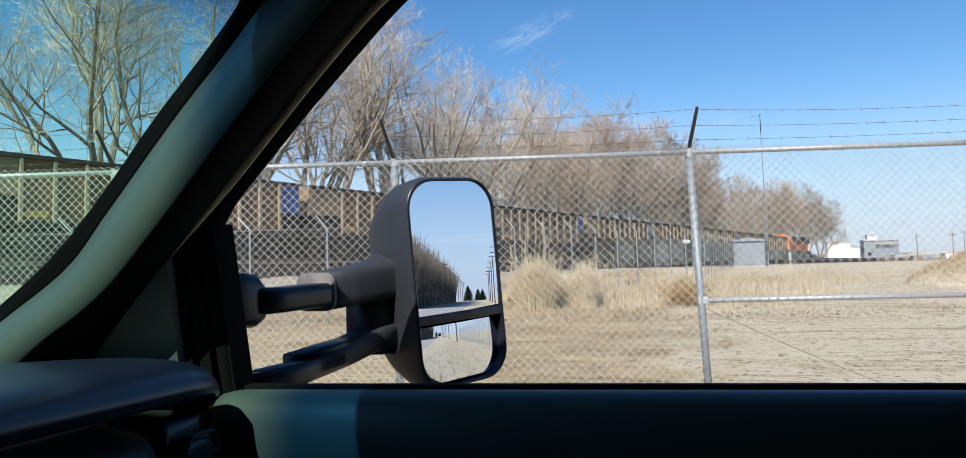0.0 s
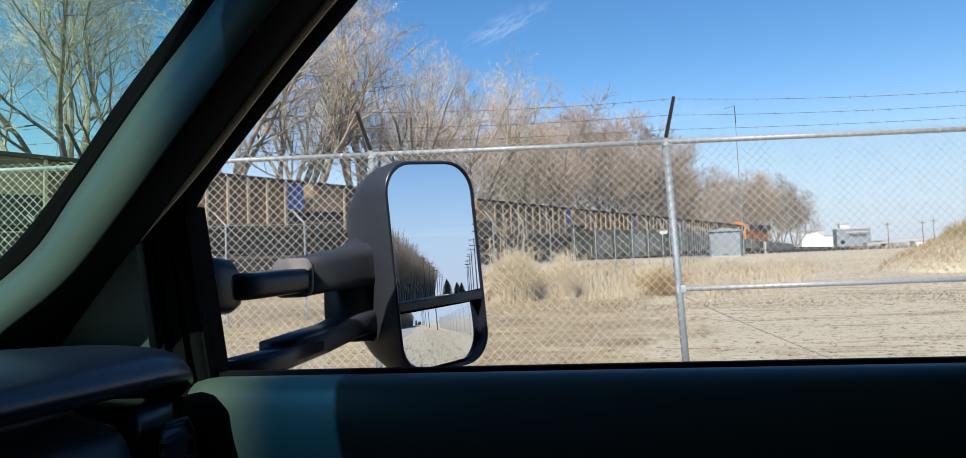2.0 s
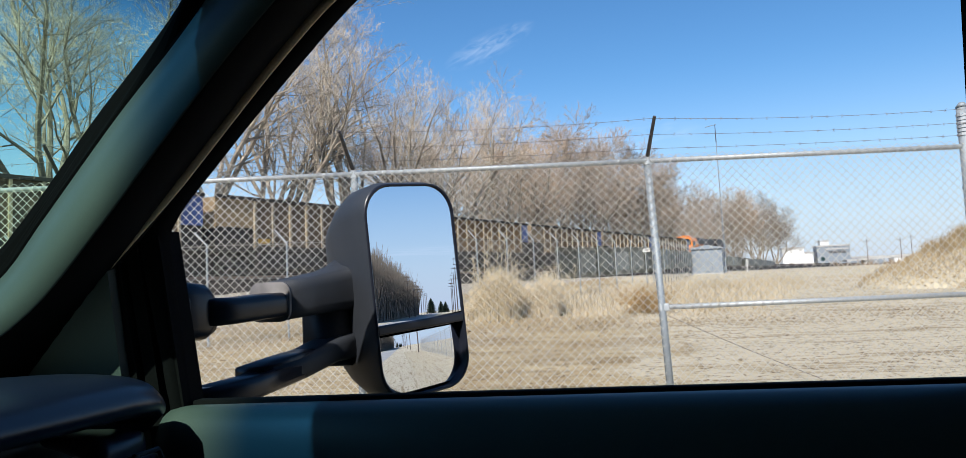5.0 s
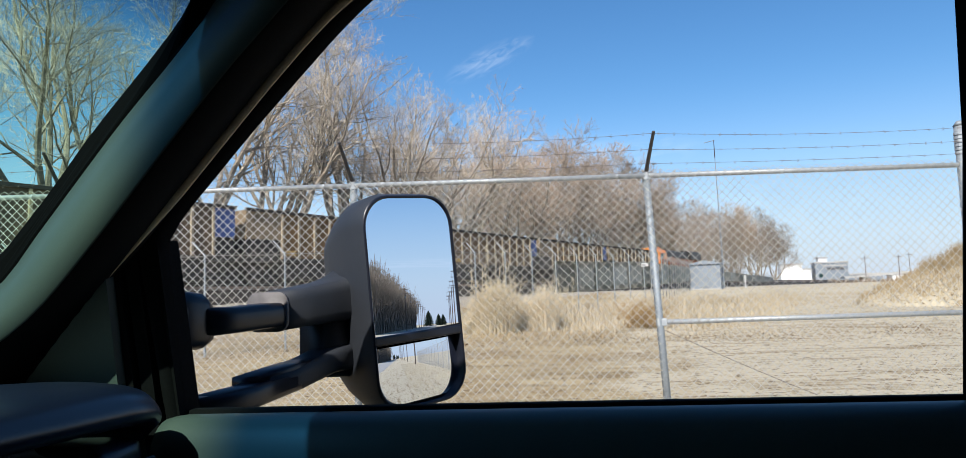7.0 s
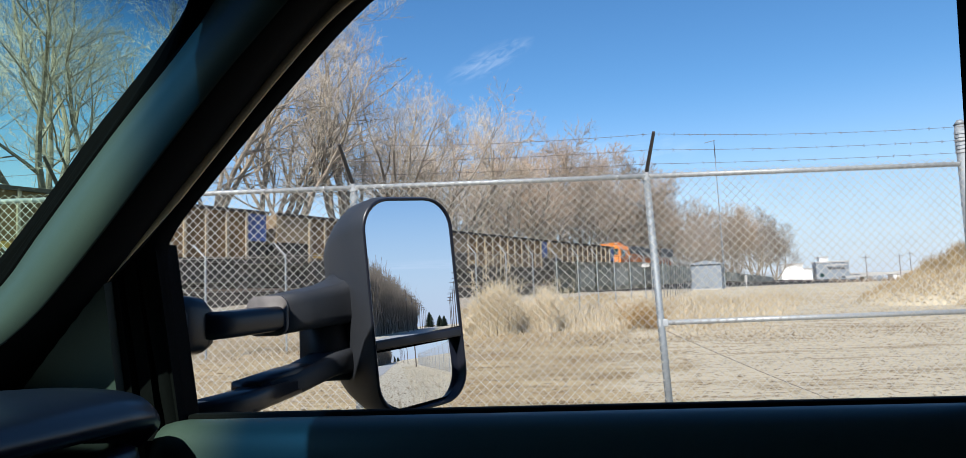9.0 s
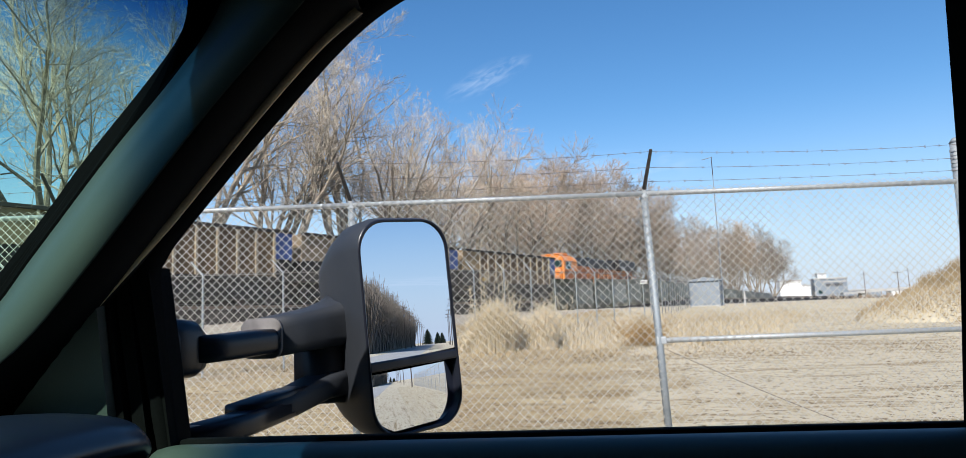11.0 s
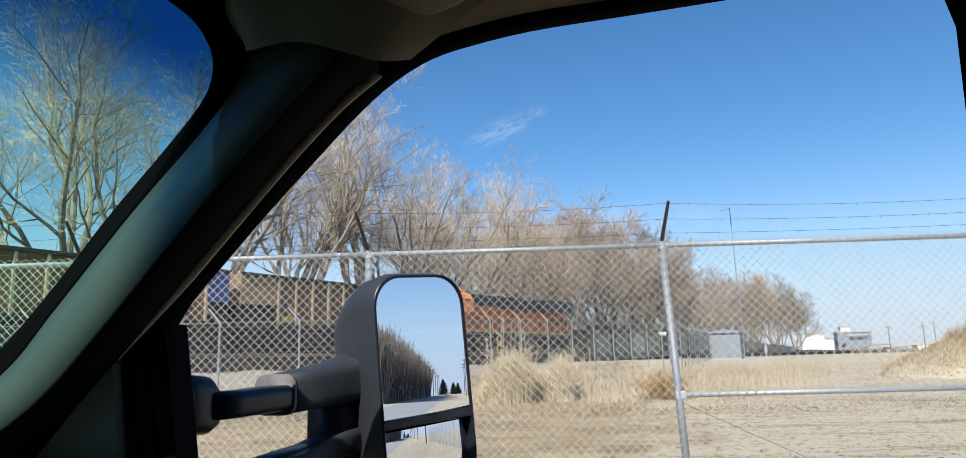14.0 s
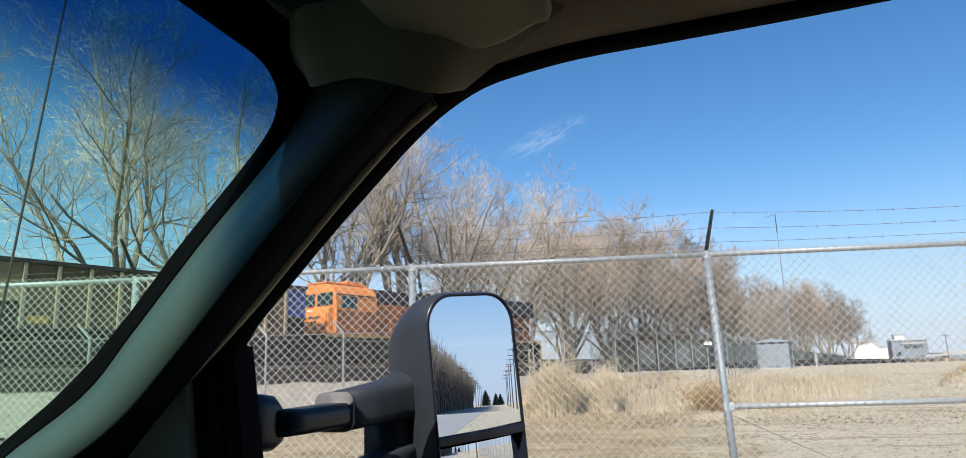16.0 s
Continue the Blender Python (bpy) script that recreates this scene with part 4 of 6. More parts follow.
def make_back_fence():
    fence = thing("chain_link_fence", "far galvanised chain-link fence with angled arms along the railway", "fence", pose(0, 0, 0))
    S, H = 1.85, 2.35
    spots = along(BACK[:5], S)
    reach = len(spots) - 1
    spots += along(BACK[4:], 5.4)[1:]
    post = arm = mesh = rail = cloth = None
    for i, ((x, y, a), (x2, y2, _)) in enumerate(zip(spots, spots[1:] + spots[-1:])):
        z = land(x, y)
        m = pose(x, y, z)
        if post is None:
            post = part("fence_post", tube(bmesh.new(), (0, 0, -0.1), (0, 0, H + 0.04), 0.025, n=8), post_grey, fence)
            arm = part("barbed_wire_arm", tube(bmesh.new(), (0, 0, H), (-0.24, -0.12, H + 0.32), 0.02, n=5), galvanised, fence)
            post.matrix_local = arm.matrix_local = m
        else:
            like(post, m, fence)
            like(arm, m, fence)
        d = Vector((x2 - x, y2 - y, land(x2, y2) - z))
        if d.length < 0.5:
            continue
        turn = Matrix.Translation((x, y, z)) @ Matrix.Rotation(math.atan2(d.y, d.x), 4, "Z") @ Matrix(((d.xy.length / S, 0, 0, 0), (0, 1, 0, 0), (d.z / S, 0, 1, 0), (0, 0, 0, 1)))
        if rail is None:
            rail = part("top_rail", tube(bmesh.new(), (0, 0, H), (S, 0, H), 0.016, n=6), weathered_wire, fence)
            mesh = part("chain_link_mesh", chain_link(S, H, 0.0718, 0.0021), weathered_wire, fence)
            rail.matrix_local = mesh.matrix_local = turn
            continue
        like(rail, turn, fence)
        if y < 27.5:
            like(mesh, turn, fence)
        elif cloth is None:
            bm = bmesh.new()
            n = 18
            rows = [[(S * k / n, 0.07 + 0.02 * math.sin(k * 2.1 + j), 0.85 + (H - 1.1) * j / 4) for k in range(n + 1)] for j in range(5)]
            loft(bm, rows)
            cloth = part("privacy_fabric", thicken(bm, 0.006), fabric_dark, fence, "dark grey-green privacy fabric on the fence", True)
            cloth.matrix_local = turn
        else:
            like(cloth, turn, fence)
    x, y, a = [p for p in spots if p[1] > 35.4][0]
    sign = thing("warning_sign", "small white sign on the railway fence", "sign", pose(x - 0.06, y - 0.06, land(x, y) + 1.85, 0, 0, -8))
    part("sign_plate", boxes((-0.28, 0.28, -0.02, 0.0, 0, 0.16), bevel=0.005), sign_white, sign)
    part("sign_bars", boxes((-0.22, 0.22, -0.026, -0.021, 0.095, 0.115), (-0.18, 0.18, -0.026, -0.021, 0.045, 0.065)), arm_dark, sign)


def make_road_fence():
    """The fence that follows the road behind the truck."""
    fence = thing("chain_link_fence", "chain-link fence with barbed wire arms beside the road", "fence", pose(0, 0, 0))
    post = arm = mesh = rail = None
    for i in range(18):
        m = pose(5 + i * 3.0, 6.8 + i * 0.03, -0.08)
        if post is None:
            post = part("fence_post", tube(bmesh.new(), (0, 0, -0.1), (0, 0, 2.4), 0.035, n=8), galvanised, fence)
            arm = part("barbed_wire_arm", tube(bmesh.new(), (0, 0, 2.38), (0, -0.27, 2.68), 0.02, n=5), galvanised, fence)
            rail = part("top_rail", tube(bmesh.new(), (0, 0, 2.38), (3, 0, 2.38), 0.022, n=6), galvanised, fence)
            mesh = part("chain_link_mesh", chain_link(3.0, 2.38, 0.15, 0.003), wire_galvanised, fence)
            for o in (post, arm, rail, mesh):
                o.matrix_local = m
        else:
            for o in (post, arm, rail, mesh):
                like(o, m, fence)


make_front_fence()
make_back_fence()
make_road_fence()


# ---- the train ----
SPEED = 7.13
HEADING = math.degrees(math.atan2(-ALONG.y, -ALONG.x))


def wheelset(parent, name, xs, y, r=0.46):
    """A bogie: side frame with springs, an added filler plate, and its wheels as pieces."""
    lo, hi = min(xs), max(xs)
    bm = boxes((lo - 0.35, hi + 0.35, y - 0.12, y + 0.12, 0.42, 0.62), (lo - 0.18, lo + 0.18, y - 0.16, y + 0.16, 0.32, 0.62), (hi - 0.18, hi + 0.18, y - 0.16, y + 0.16, 0.32, 0.62), bevel=0.03)
    mid = (lo + hi) / 2
    for dx in (-0.16, 0, 0.16):
        tube(bm, (mid + dx, y, 0.28), (mid + dx, y, 0.5), 0.06, n=6)
    box(bm, mid - 0.3, mid + 0.3, y - 0.15, y + 0.15, 0.2, 0.28)
    # filler plate, added to darken the bright gap between the wheels
    box(bm, lo + 0.2, hi - 0.2, y * 0.5 - 0.08, y * 0.5 + 0.08, 0.12, 1.0)
    frame_ob = part(name, bm, car_dark, parent, "grimy black truck side frame with an added dark filler plate")
    inner = y * 0.78
    for x in xs:
        bm = tube(bmesh.new(), (x, inner - 0.06, r), (x, inner + 0.06, r), r, n=20)
        tube(bm, (x, inner - 0.1, r), (x, inner + 0.1, r), 0.16, n=10)
        part("wheel", bm, steel_wheel, frame_ob)


def make_gondola():
    """A steel coal gondola: ribbed sides, dark top chord, blue trailing end, pale leading end, two bogies. x forward."""
    car = thing("coal_gondola", "weathered brown ribbed coal gondola with a blue end panel", "freight car", pose(0, 0, 0), "coal train cars")
    L, W = 7.75, 1.55
    rear, fore = -L + 1.25, L - 2.3
    for y in (-W, W - 0.06):
        part("side_sheet", boxes((rear, fore, y, y + 0.06, 1.35, 3.85)), car_rust, car, "rust-brown side sheet")
        part("end_plate", boxes((fore + 0.002, L, y, y + 0.06, 2.4, 3.85)), car_tan, car, "plain tan plate over the leading bogie")
        part("blue_panel", boxes((-L, rear - 0.002, y, y + 0.06, 2.4, 3.85)), car_blue, car, "faded blue panel over the trailing bogie")
    for x in (-L, L - 0.06):
        part("end_sheet", boxes((x, x + 0.06, -W + 0.06, W - 0.06, 2.3, 3.85)), car_blue if x < 0 else car_tan, car)
    for x in (rear, fore - 0.06):
        part("slope_sheet", boxes((x, x + 0.06, -W + 0.06, W - 0.06, 1.25, 2.6)), car_dark, car)
    part("floor_sheet", boxes((rear, fore, -W, W, 1.25, 1.349)), car_dark, car)
    bm = bmesh.new()
    box(bm, rear + 0.6, -0.4, -W + 0.1, W - 0.1, 0.28, 1.3, 0.2)
    box(bm, 0.4, fore - 0.2, -W + 0.1, W - 0.1, 0.28, 1.3, 0.2)
    box(bm, -L - 0.35, L + 0.35, -0.35, 0.35, 0.85, 1.25)
    # deep dark box, added to block daylight showing under the car
    box(bm, -L - 0.3, L + 0.3, -0.25, 0.25, 0.1, 0.86)
    box(bm, -L, rear, -W + 0.08, W - 0.08, 1.26, 2.38)
    box(bm, fore, L, -W + 0.08, W - 0.08, 1.26, 2.38)
    part("underframe", bm, car_dark, car, "black tub bottom, centre sill and an added dark filler")
    part("coal_load", coal_heap(L, W), car_dark, car, "dark coal load")
    rib = None
    for y in (-W - 0.05, W + 0.05):
        part("top_chord", boxes((-L - 0.04, L + 0.04, y - 0.07, y + 0.07, 3.78, 3.95), bevel=0.02), car_dark, car, "dark top chord")
        part("side_sill", boxes((rear, fore, y - 0.05, y + 0.05, 1.22, 1.45), bevel=0.02), car_dark, car)
        for i in range(11):
            x = rear + 0.05 + i * (fore - rear - 0.1) / 10
            if rib is None:
                rib = part("side_rib", boxes((-0.065, 0.065, -0.06, 0.06, 1.4, 3.8), bevel=0.015), car_rib, car, "pale tan vertical rib")
                rib.matrix_local = pose(x, y, 0)
            else:
                like(rib, pose(x, y, 0), car)
        part("stencil_patch", boxes((fore - 1.0, fore - 0.25, y - 0.02, y + 0.02, 1.6, 1.85)), loco_yellow, car, "faded yellow patch")
    for x in (-L - 0.45, L + 0.1):
        part("coupler", boxes((x, x + 0.35, -0.12, 0.12, 0.8, 1.05), bevel=0.03), car_dark, car)
    for mid in (-L + 1.9, L - 1.9):
        for y in (-1.05, 1.05):
            wheelset(car, "bogie", (mid - 0.88, mid + 0.88), y)
    return car


def coal_heap(L, W):
    bm = bmesh.new()
    loft(bm, [[(-L + 0.1 + (2 * L - 0.2) * i / 40, -W + 0.1 + (2 * W - 0.2) * j / 8, 3.3 + 0.35 * math.sin(math.pi * j / 8) * math.sin(math.pi * i / 40) ** 0.4 + 0.08 * noise.noise(Vector((i, j, 0)))) for i in range(41)] for j in range(9)])
    return bm


def make_loco():
    """Wide-nosed diesel locomotive, its front at x = 0, running to -22.4."""
    loco = thing("diesel_locomotive", "orange and black diesel locomotive pushing at the rear of the train", "locomotive", pose(0, 0, 0))
    part("underframe", boxes((-22.1, -0.7, -1.5, 1.5, 1.3, 1.62), (-22.1, -0.5, -0.5, 0.5, 0.9, 1.3), bevel=0.03), loco_black, loco)
    part("walkway_stripe", boxes((-22.1, -0.7, -1.53, -1.502, 1.45, 1.6), (-22.1, -0.7, 1.502, 1.53, 1.45, 1.6)), loco_yellow, loco, "yellow stripe on the walkway edge")
    # nose with a sloped top, standing out to the walkway
    nose = prism([(-1.6, 1.62), (-0.9, 1.62), (-0.85, 2.75), (-0.95, 3.0), (-1.6, 3.2)], -1.38, 1.38)
    bmesh.ops.bevel(nose, geom=nose.edges[:], offset=0.07, segments=2, affect="EDGES")
    part("short_hood", nose, loco_orange, loco, "orange wide nose")
    cab = bmesh.new()
    sec = [(-1.5, 1.62), (1.5, 1.62), (1.5, 3.75), (1.25, 4.2), (0.6, 4.42), (-0.6, 4.42), (-1.25, 4.2), (-1.5, 3.75)]
    front, rear = [[cab.verts.new((x, y, z)) for y, z in sec] for x in (-1.3, -4.5)]
    cab.faces.new(front)
    cab.faces.new(rear[::-1])
    for i in range(len(sec)):
        cab.faces.new((front[i - 1], front[i], rear[i], rear[i - 1]))
    bmesh.ops.recalc_face_normals(cab, faces=cab.faces[:])
    bmesh.ops.bevel(cab, geom=cab.edges[:], offset=0.05, segments=2, affect="EDGES")
    cab_ob = part("cab", cab, loco_orange, loco, "orange operator cab")
    for y in (-1.512, 1.512):
        for x0, x1 in ((-2.9, -1.75),):
            win = part("side_window", boxes((x0, x1, y - 0.012, y + 0.012, 3.0, 3.66), bevel=0.01), dark_glass, cab_ob, "dark cab side window")
    for y in (-1.508, 1.508):
        # overlay added to darken the cab side as if turned from the sun
        part("side_panel", boxes((-4.42, -1.42, y - 0.012, y + 0.012, 1.70, 2.88), bevel=0.006), loco_shaded_grimy, cab_ob, "lower cab side, darkened with grime and painted-in shade")
        part("rain_gutter", boxes((-4.45, -1.35, y - 0.03, y + 0.03, 3.72, 3.77), bevel=0.01), loco_black, cab_ob)
        part("grab_rail", rod((-1.36, y * 1.02, 1.75), (-1.36, y * 1.02, 3.4), 0.022, 6), loco_orange, cab_ob)
    for y0, y1 in ((-1.25, -0.15), (0.15, 1.25)):
        part("windshield_gasket", boxes((-1.30, -1.276, y0 - 0.06, y1 + 0.06, 3.16, 3.88), bevel=0.01), loco_black, cab_ob)
        part("windshield", boxes((-1.305, -1.268, y0, y1, 3.22, 3.82), bevel=0.01), dark_glass, cab_ob, "dark cab windshield")
    # plain strokes in place of the painted emblem, on the nose
    part("emblem_stroke", boxes(*[(-0.90, -0.83, y0, y1, z, z + 0.13) for y0, y1, z in ((-0.75, -0.3, 2.45), (-0.15, 0.3, 2.45), (0.42, 0.75, 2.45), (-0.5, -0.1, 2.2), (0.05, 0.5, 2.2))]), loco_black, loco, "dark painted emblem strokes")
    part("drawbar", boxes((-0.5, 2.7, -0.14, 0.14, 0.78, 1.04), bevel=0.03), loco_black, loco, "black front coupler")
    part("cab_roof", boxes((-4.45, -1.25, -0.8, 0.8, 4.40, 4.5), bevel=0.03), loco_orange, loco)
    part("roof_unit", boxes((-4.2, -3.0, -0.6, 0.6, 4.5, 4.68), bevel=0.05), loco_orange, loco, "rooftop air conditioner")
    part("headlight", boxes((-0.9, -0.835, -0.2, 0.2, 2.86, 2.96), bevel=0.02), sign_white, loco, "twin headlight")
    # long hood in bays, doors below, dark louvred top
    part("long_hood", boxes((-21.4, -4.5, -0.95, 0.95, 1.62, 3.35), bevel=0.04), loco_shaded_grimy, loco, "orange long engine hood")
    part("hood_top", boxes((-21.4, -4.5, -1.0, 1.0, 3.352, 4.3), bevel=0.09), loco_black, loco, "black upper hood")
    part("inverter_cabinet", boxes((-7.9, -4.51, -1.35, 1.35, 1.62, 3.4), bevel=0.05), loco_shaded_grimy, loco)
    part("blower_housing", boxes((-8.4, -4.6, -1.3, 1.3, 3.42, 4.25), bevel=0.12), loco_black, loco)
    part("radiator", boxes((-21.3, -16.0, -1.5, 1.5, 3.3, 4.45), bevel=0.12), loco_black, loco, "flared black radiator section")
    part("rear_stripe", boxes((-21.35, -16.4, -1.0, -0.955, 2.5, 2.75), (-21.35, -16.4, 0.955, 1.0, 2.5, 2.75)), loco_black, loco)
    for y in (-0.97, 0.97):
        for i in range(15):
            x = -8.6 - i * 0.83
            part("hood_door", boxes((x - 0.74, x, y - 0.015, y + 0.015, 1.75, 3.2), bevel=0.008), loco_shaded_grimy, loco)
    for x in (-10.2, -12.0):
        part("exhaust_stack", boxes((x - 0.5, x + 0.5, -0.3, 0.3, 4.3, 4.5), bevel=0.04), loco_black, loco)
    for x in (-17.2, -18.8, -20.3):
        part("roof_fan", tube(bmesh.new(), (x, 0, 4.44), (x, 0, 4.56), 0.62, n=16), loco_black, loco)
    part("fuel_tank", boxes((-14.2, -8.4, -1.35, 1.35, 0.3, 1.3), bevel=0.18), loco_black, loco, "black fuel tank")
    part("pilot", prism([(-0.5, 0.15), (0.0, 0.2), (-0.45, 1.3), (-0.7, 1.3)], -1.45, 1.45), loco_black, loco, "black pilot plow")
    part("rear_pilot", boxes((-22.2, -22.0, -1.45, 1.45, 0.25, 1.3)), loco_black, loco)
    for x0 in (-1.4, -22.0):
        for y in (-1.5, 1.22):
            part("steps", boxes((x0, x0 + 0.55, y, y + 0.28, 0.35, 0.4), (x0, x0 + 0.55, y, y + 0.28, 0.75, 0.8), (x0, x0 + 0.04, y, y + 0.28, 0.3, 1.3)), loco_black, loco)
    for y in (-1.45, 1.45):
        post = None
        for i in range(12):
            x = -5.6 - i * 1.42
            if post is None:
                post = part("rail_post", rod((0, 0, 1.6), (0, 0, 2.62), 0.02, 5), loco_orange, loco)
                post.matrix_local = pose(x, y, 0)
            else:
                like(post, pose(x, y, 0), loco)
        part("hand_rail", rod((-21.4, y, 2.62), (-4.6, y, 2.62), 0.02, 5), loco_orange, loco)
    for mid in (-4.1, -18.3):
        for y in (-1.12, 1.12):
            wheelset(loco, "bogie", (mid - 1.85, mid, mid + 1.85), y, 0.53)
    return loco


def on_track(s, z=RAIL_Z):
    p = TRACK + ALONG * s
    return pose(p.x, p.y, z, 0, 0, HEADING)


def nose_at(t):
    """Where along the track the locomotive's nose is."""
    return SPEED * (16 - t)


locomotive = make_loco()
cars = [make_gondola()]
cars += [copy_thing(cars[0], pose(0, 0, 0)) for _ in range(11)]


# ---- trees ----
def strand(verts, faces, a, b, r0, r1, n):
    """A tapering limb of n sides."""
    d = b - a
    if d.length < 1e-5:
        return
    u = d.orthogonal().normalized()
    v = d.normalized().cross(u)
    k = len(verts)
    ring = [(math.cos(2 * math.pi * i / n), math.sin(2 * math.pi * i / n)) for i in range(n)]
    verts += [a + (u * c + v * s) * r0 for c, s in ring]
    if r1 < 1e-4:
        verts.append(b)
        faces += [(k + i, k + (i + 1) % n, k + n) for i in range(n)]
    else:
        verts += [b + (u * c + v * s) * r1 for c, s in ring]
        faces += [(k + i, k + (i + 1) % n, k + n + (i + 1) % n, k + n + i) for i in range(n)]


def grow_tree(seed, height, limbs=5, counts=(9, 7, 6), trunk_share=0.22, thin=0.007, lean=0.0, side_twigs=3, stout=0.016, open_angle=0.5, crook=0.16):
    """Bare tree: (trunk and limbs), (twigs). A crooked trunk forks into crooked limbs that sweep up; each order is finer than the one before, and the crown rounds off at the top."""
    rng = random.Random(seed)
    wood, twig = ([], []), ([], [])

    def bend(d, amount, lift):
        return (d + Vector((rng.gauss(0, 1), rng.gauss(0, 1), rng.gauss(0, 0.7))) * amount + Vector((0, 0, lift))).normalized()

    def aside(d, angle):
        out = d.orthogonal().normalized()
        out.rotate(Matrix.Rotation(rng.uniform(0, 6.283), 3, d))
        return (d * math.cos(angle) + out * math.sin(angle)).normalized()

    def spray(p, d, length):
        length *= 0.72
        q, dd, r, line = p, d, thin, []
        for k in range(3):
            e = q + dd * length / 3
            strand(*twig, q, e, r, r * 0.72 if k < 2 else 0.0, 3)
            line.append((q, e))
            q, r, dd = e, r * 0.72, bend(dd, 0.28, 0.06)
        for _ in range(side_twigs):
            a = Vector.lerp(*rng.choice(line), rng.random())
            strand(*twig, a, a + bend(aside(d, rng.uniform(0.4, 1.0)), 0.15, 0.08) * length * rng.uniform(0.25, 0.6), thin * 0.7, 0.0, 3)

    def branch(p, d, length, r, order):
        segs = (4, 9, 6, 4)[order]
        sides = (9, 6, 4, 3)[order]
        spots, q, dd, rr = [], p.copy(), d.copy(), r
        end = r * (0.7, 0.16, 0.25, 0.35)[order]
        for i in range(segs):
            e = q + dd * (length / segs)
            r1 = r + (end - r) * (i + 1) / segs
            strand(*wood, q, e, rr, r1, sides)
            spots.append((q, e, dd, r1))
            q, rr = e, r1
            dd = bend(dd, (0.10, crook, crook * 1.1, crook * 1.2)[order], (0.02, 0.055, 0.03, 0.05)[order])
        if order == 0:
            for i in range(limbs):
                turn = 6.283 * (i + rng.uniform(-0.25, 0.25)) / limbs
                tilt = open_angle * (0.35 if i == 0 else rng.uniform(0.6, 1.15))
                way = Vector((math.sin(tilt) * math.cos(turn) + lean * 0.5, math.sin(tilt) * math.sin(turn), math.cos(tilt))).normalized()
                a, e, bd, br = spots[-1 if i < 3 else rng.choice((-1, -2, -2))]
                long = height * (1 - trunk_share) * (1.0 - 0.22 * tilt / open_angle * rng.uniform(0.5, 1.3))
                branch(e, way, long, r * rng.uniform(0.45, 0.7), 1)
            return
        n = counts[order - 1]
        for i in range(n):
            u = (0.27 if order == 1 else 0.15) + (i + rng.random()) / n * 0.78
            a, e, bd, br = spots[min(int(u * segs), segs - 1)]
            start = a.lerp(e, (u * segs) % 1.0)
            way = bend(aside(bd, rng.uniform(0.55, 1.0)), 0.1, 0.12)
            if order == 3:
                spray(start, way, length * rng.uniform(0.4, 0.75))
            else:
                ln = length * rng.uniform(0.3, 0.5) * (1.15 - 0.55 * u) * (1.0 if order == 1 else 1.25)
                branch(start, way, ln, max(br * rng.uniform(0.45, 0.75), thin * 1.5), order + 1)
        for _ in range(3 if order > 1 else 5):
            spray(q - dd * length * rng.uniform(0, 0.15), bend(dd, 0.4, 0.1), length * rng.uniform(0.25, 0.4) * (0.4 if order == 1 else 1))

    branch(Vector((0, 0, -0.3)), Vector((lean, 0, 1)).normalized(), height * trunk_share + 0.3, height * stout, 0)
    top = sorted(v.z for v in twig[0])[int(len(twig[0]) * 0.985)]
    k = height / top
    return tuple(([v * k for v in vs], fs) for vs, fs in (wood, twig))


def make_tree(seed, height, twigs, m, label, **how):
    wood, twig = grow_tree(seed, height, **how)
    tree = thing("bare_tree", label, "tree", m, "bare trees behind the railway")
    part("trunk", wood, bark_pale, tree, "pale grey-brown trunk and limbs")
    part("crown", twig, twigs, tree, "leafless crown of fine twigs")
    return tree


GROVE = 1.15  # the grove stands this much farther off, and its trees are as much taller


def back_of_track(s, q):
    """A place s metres along the track and q metres behind it."""
    p = Vector((-20.6, 47.7)) + Vector((0.163, 0.987)) * s - Vector((0.987, -0.163)) * q
    p = Vector(placed(p.x, p.y)) * GROVE
    return p.x, p.y


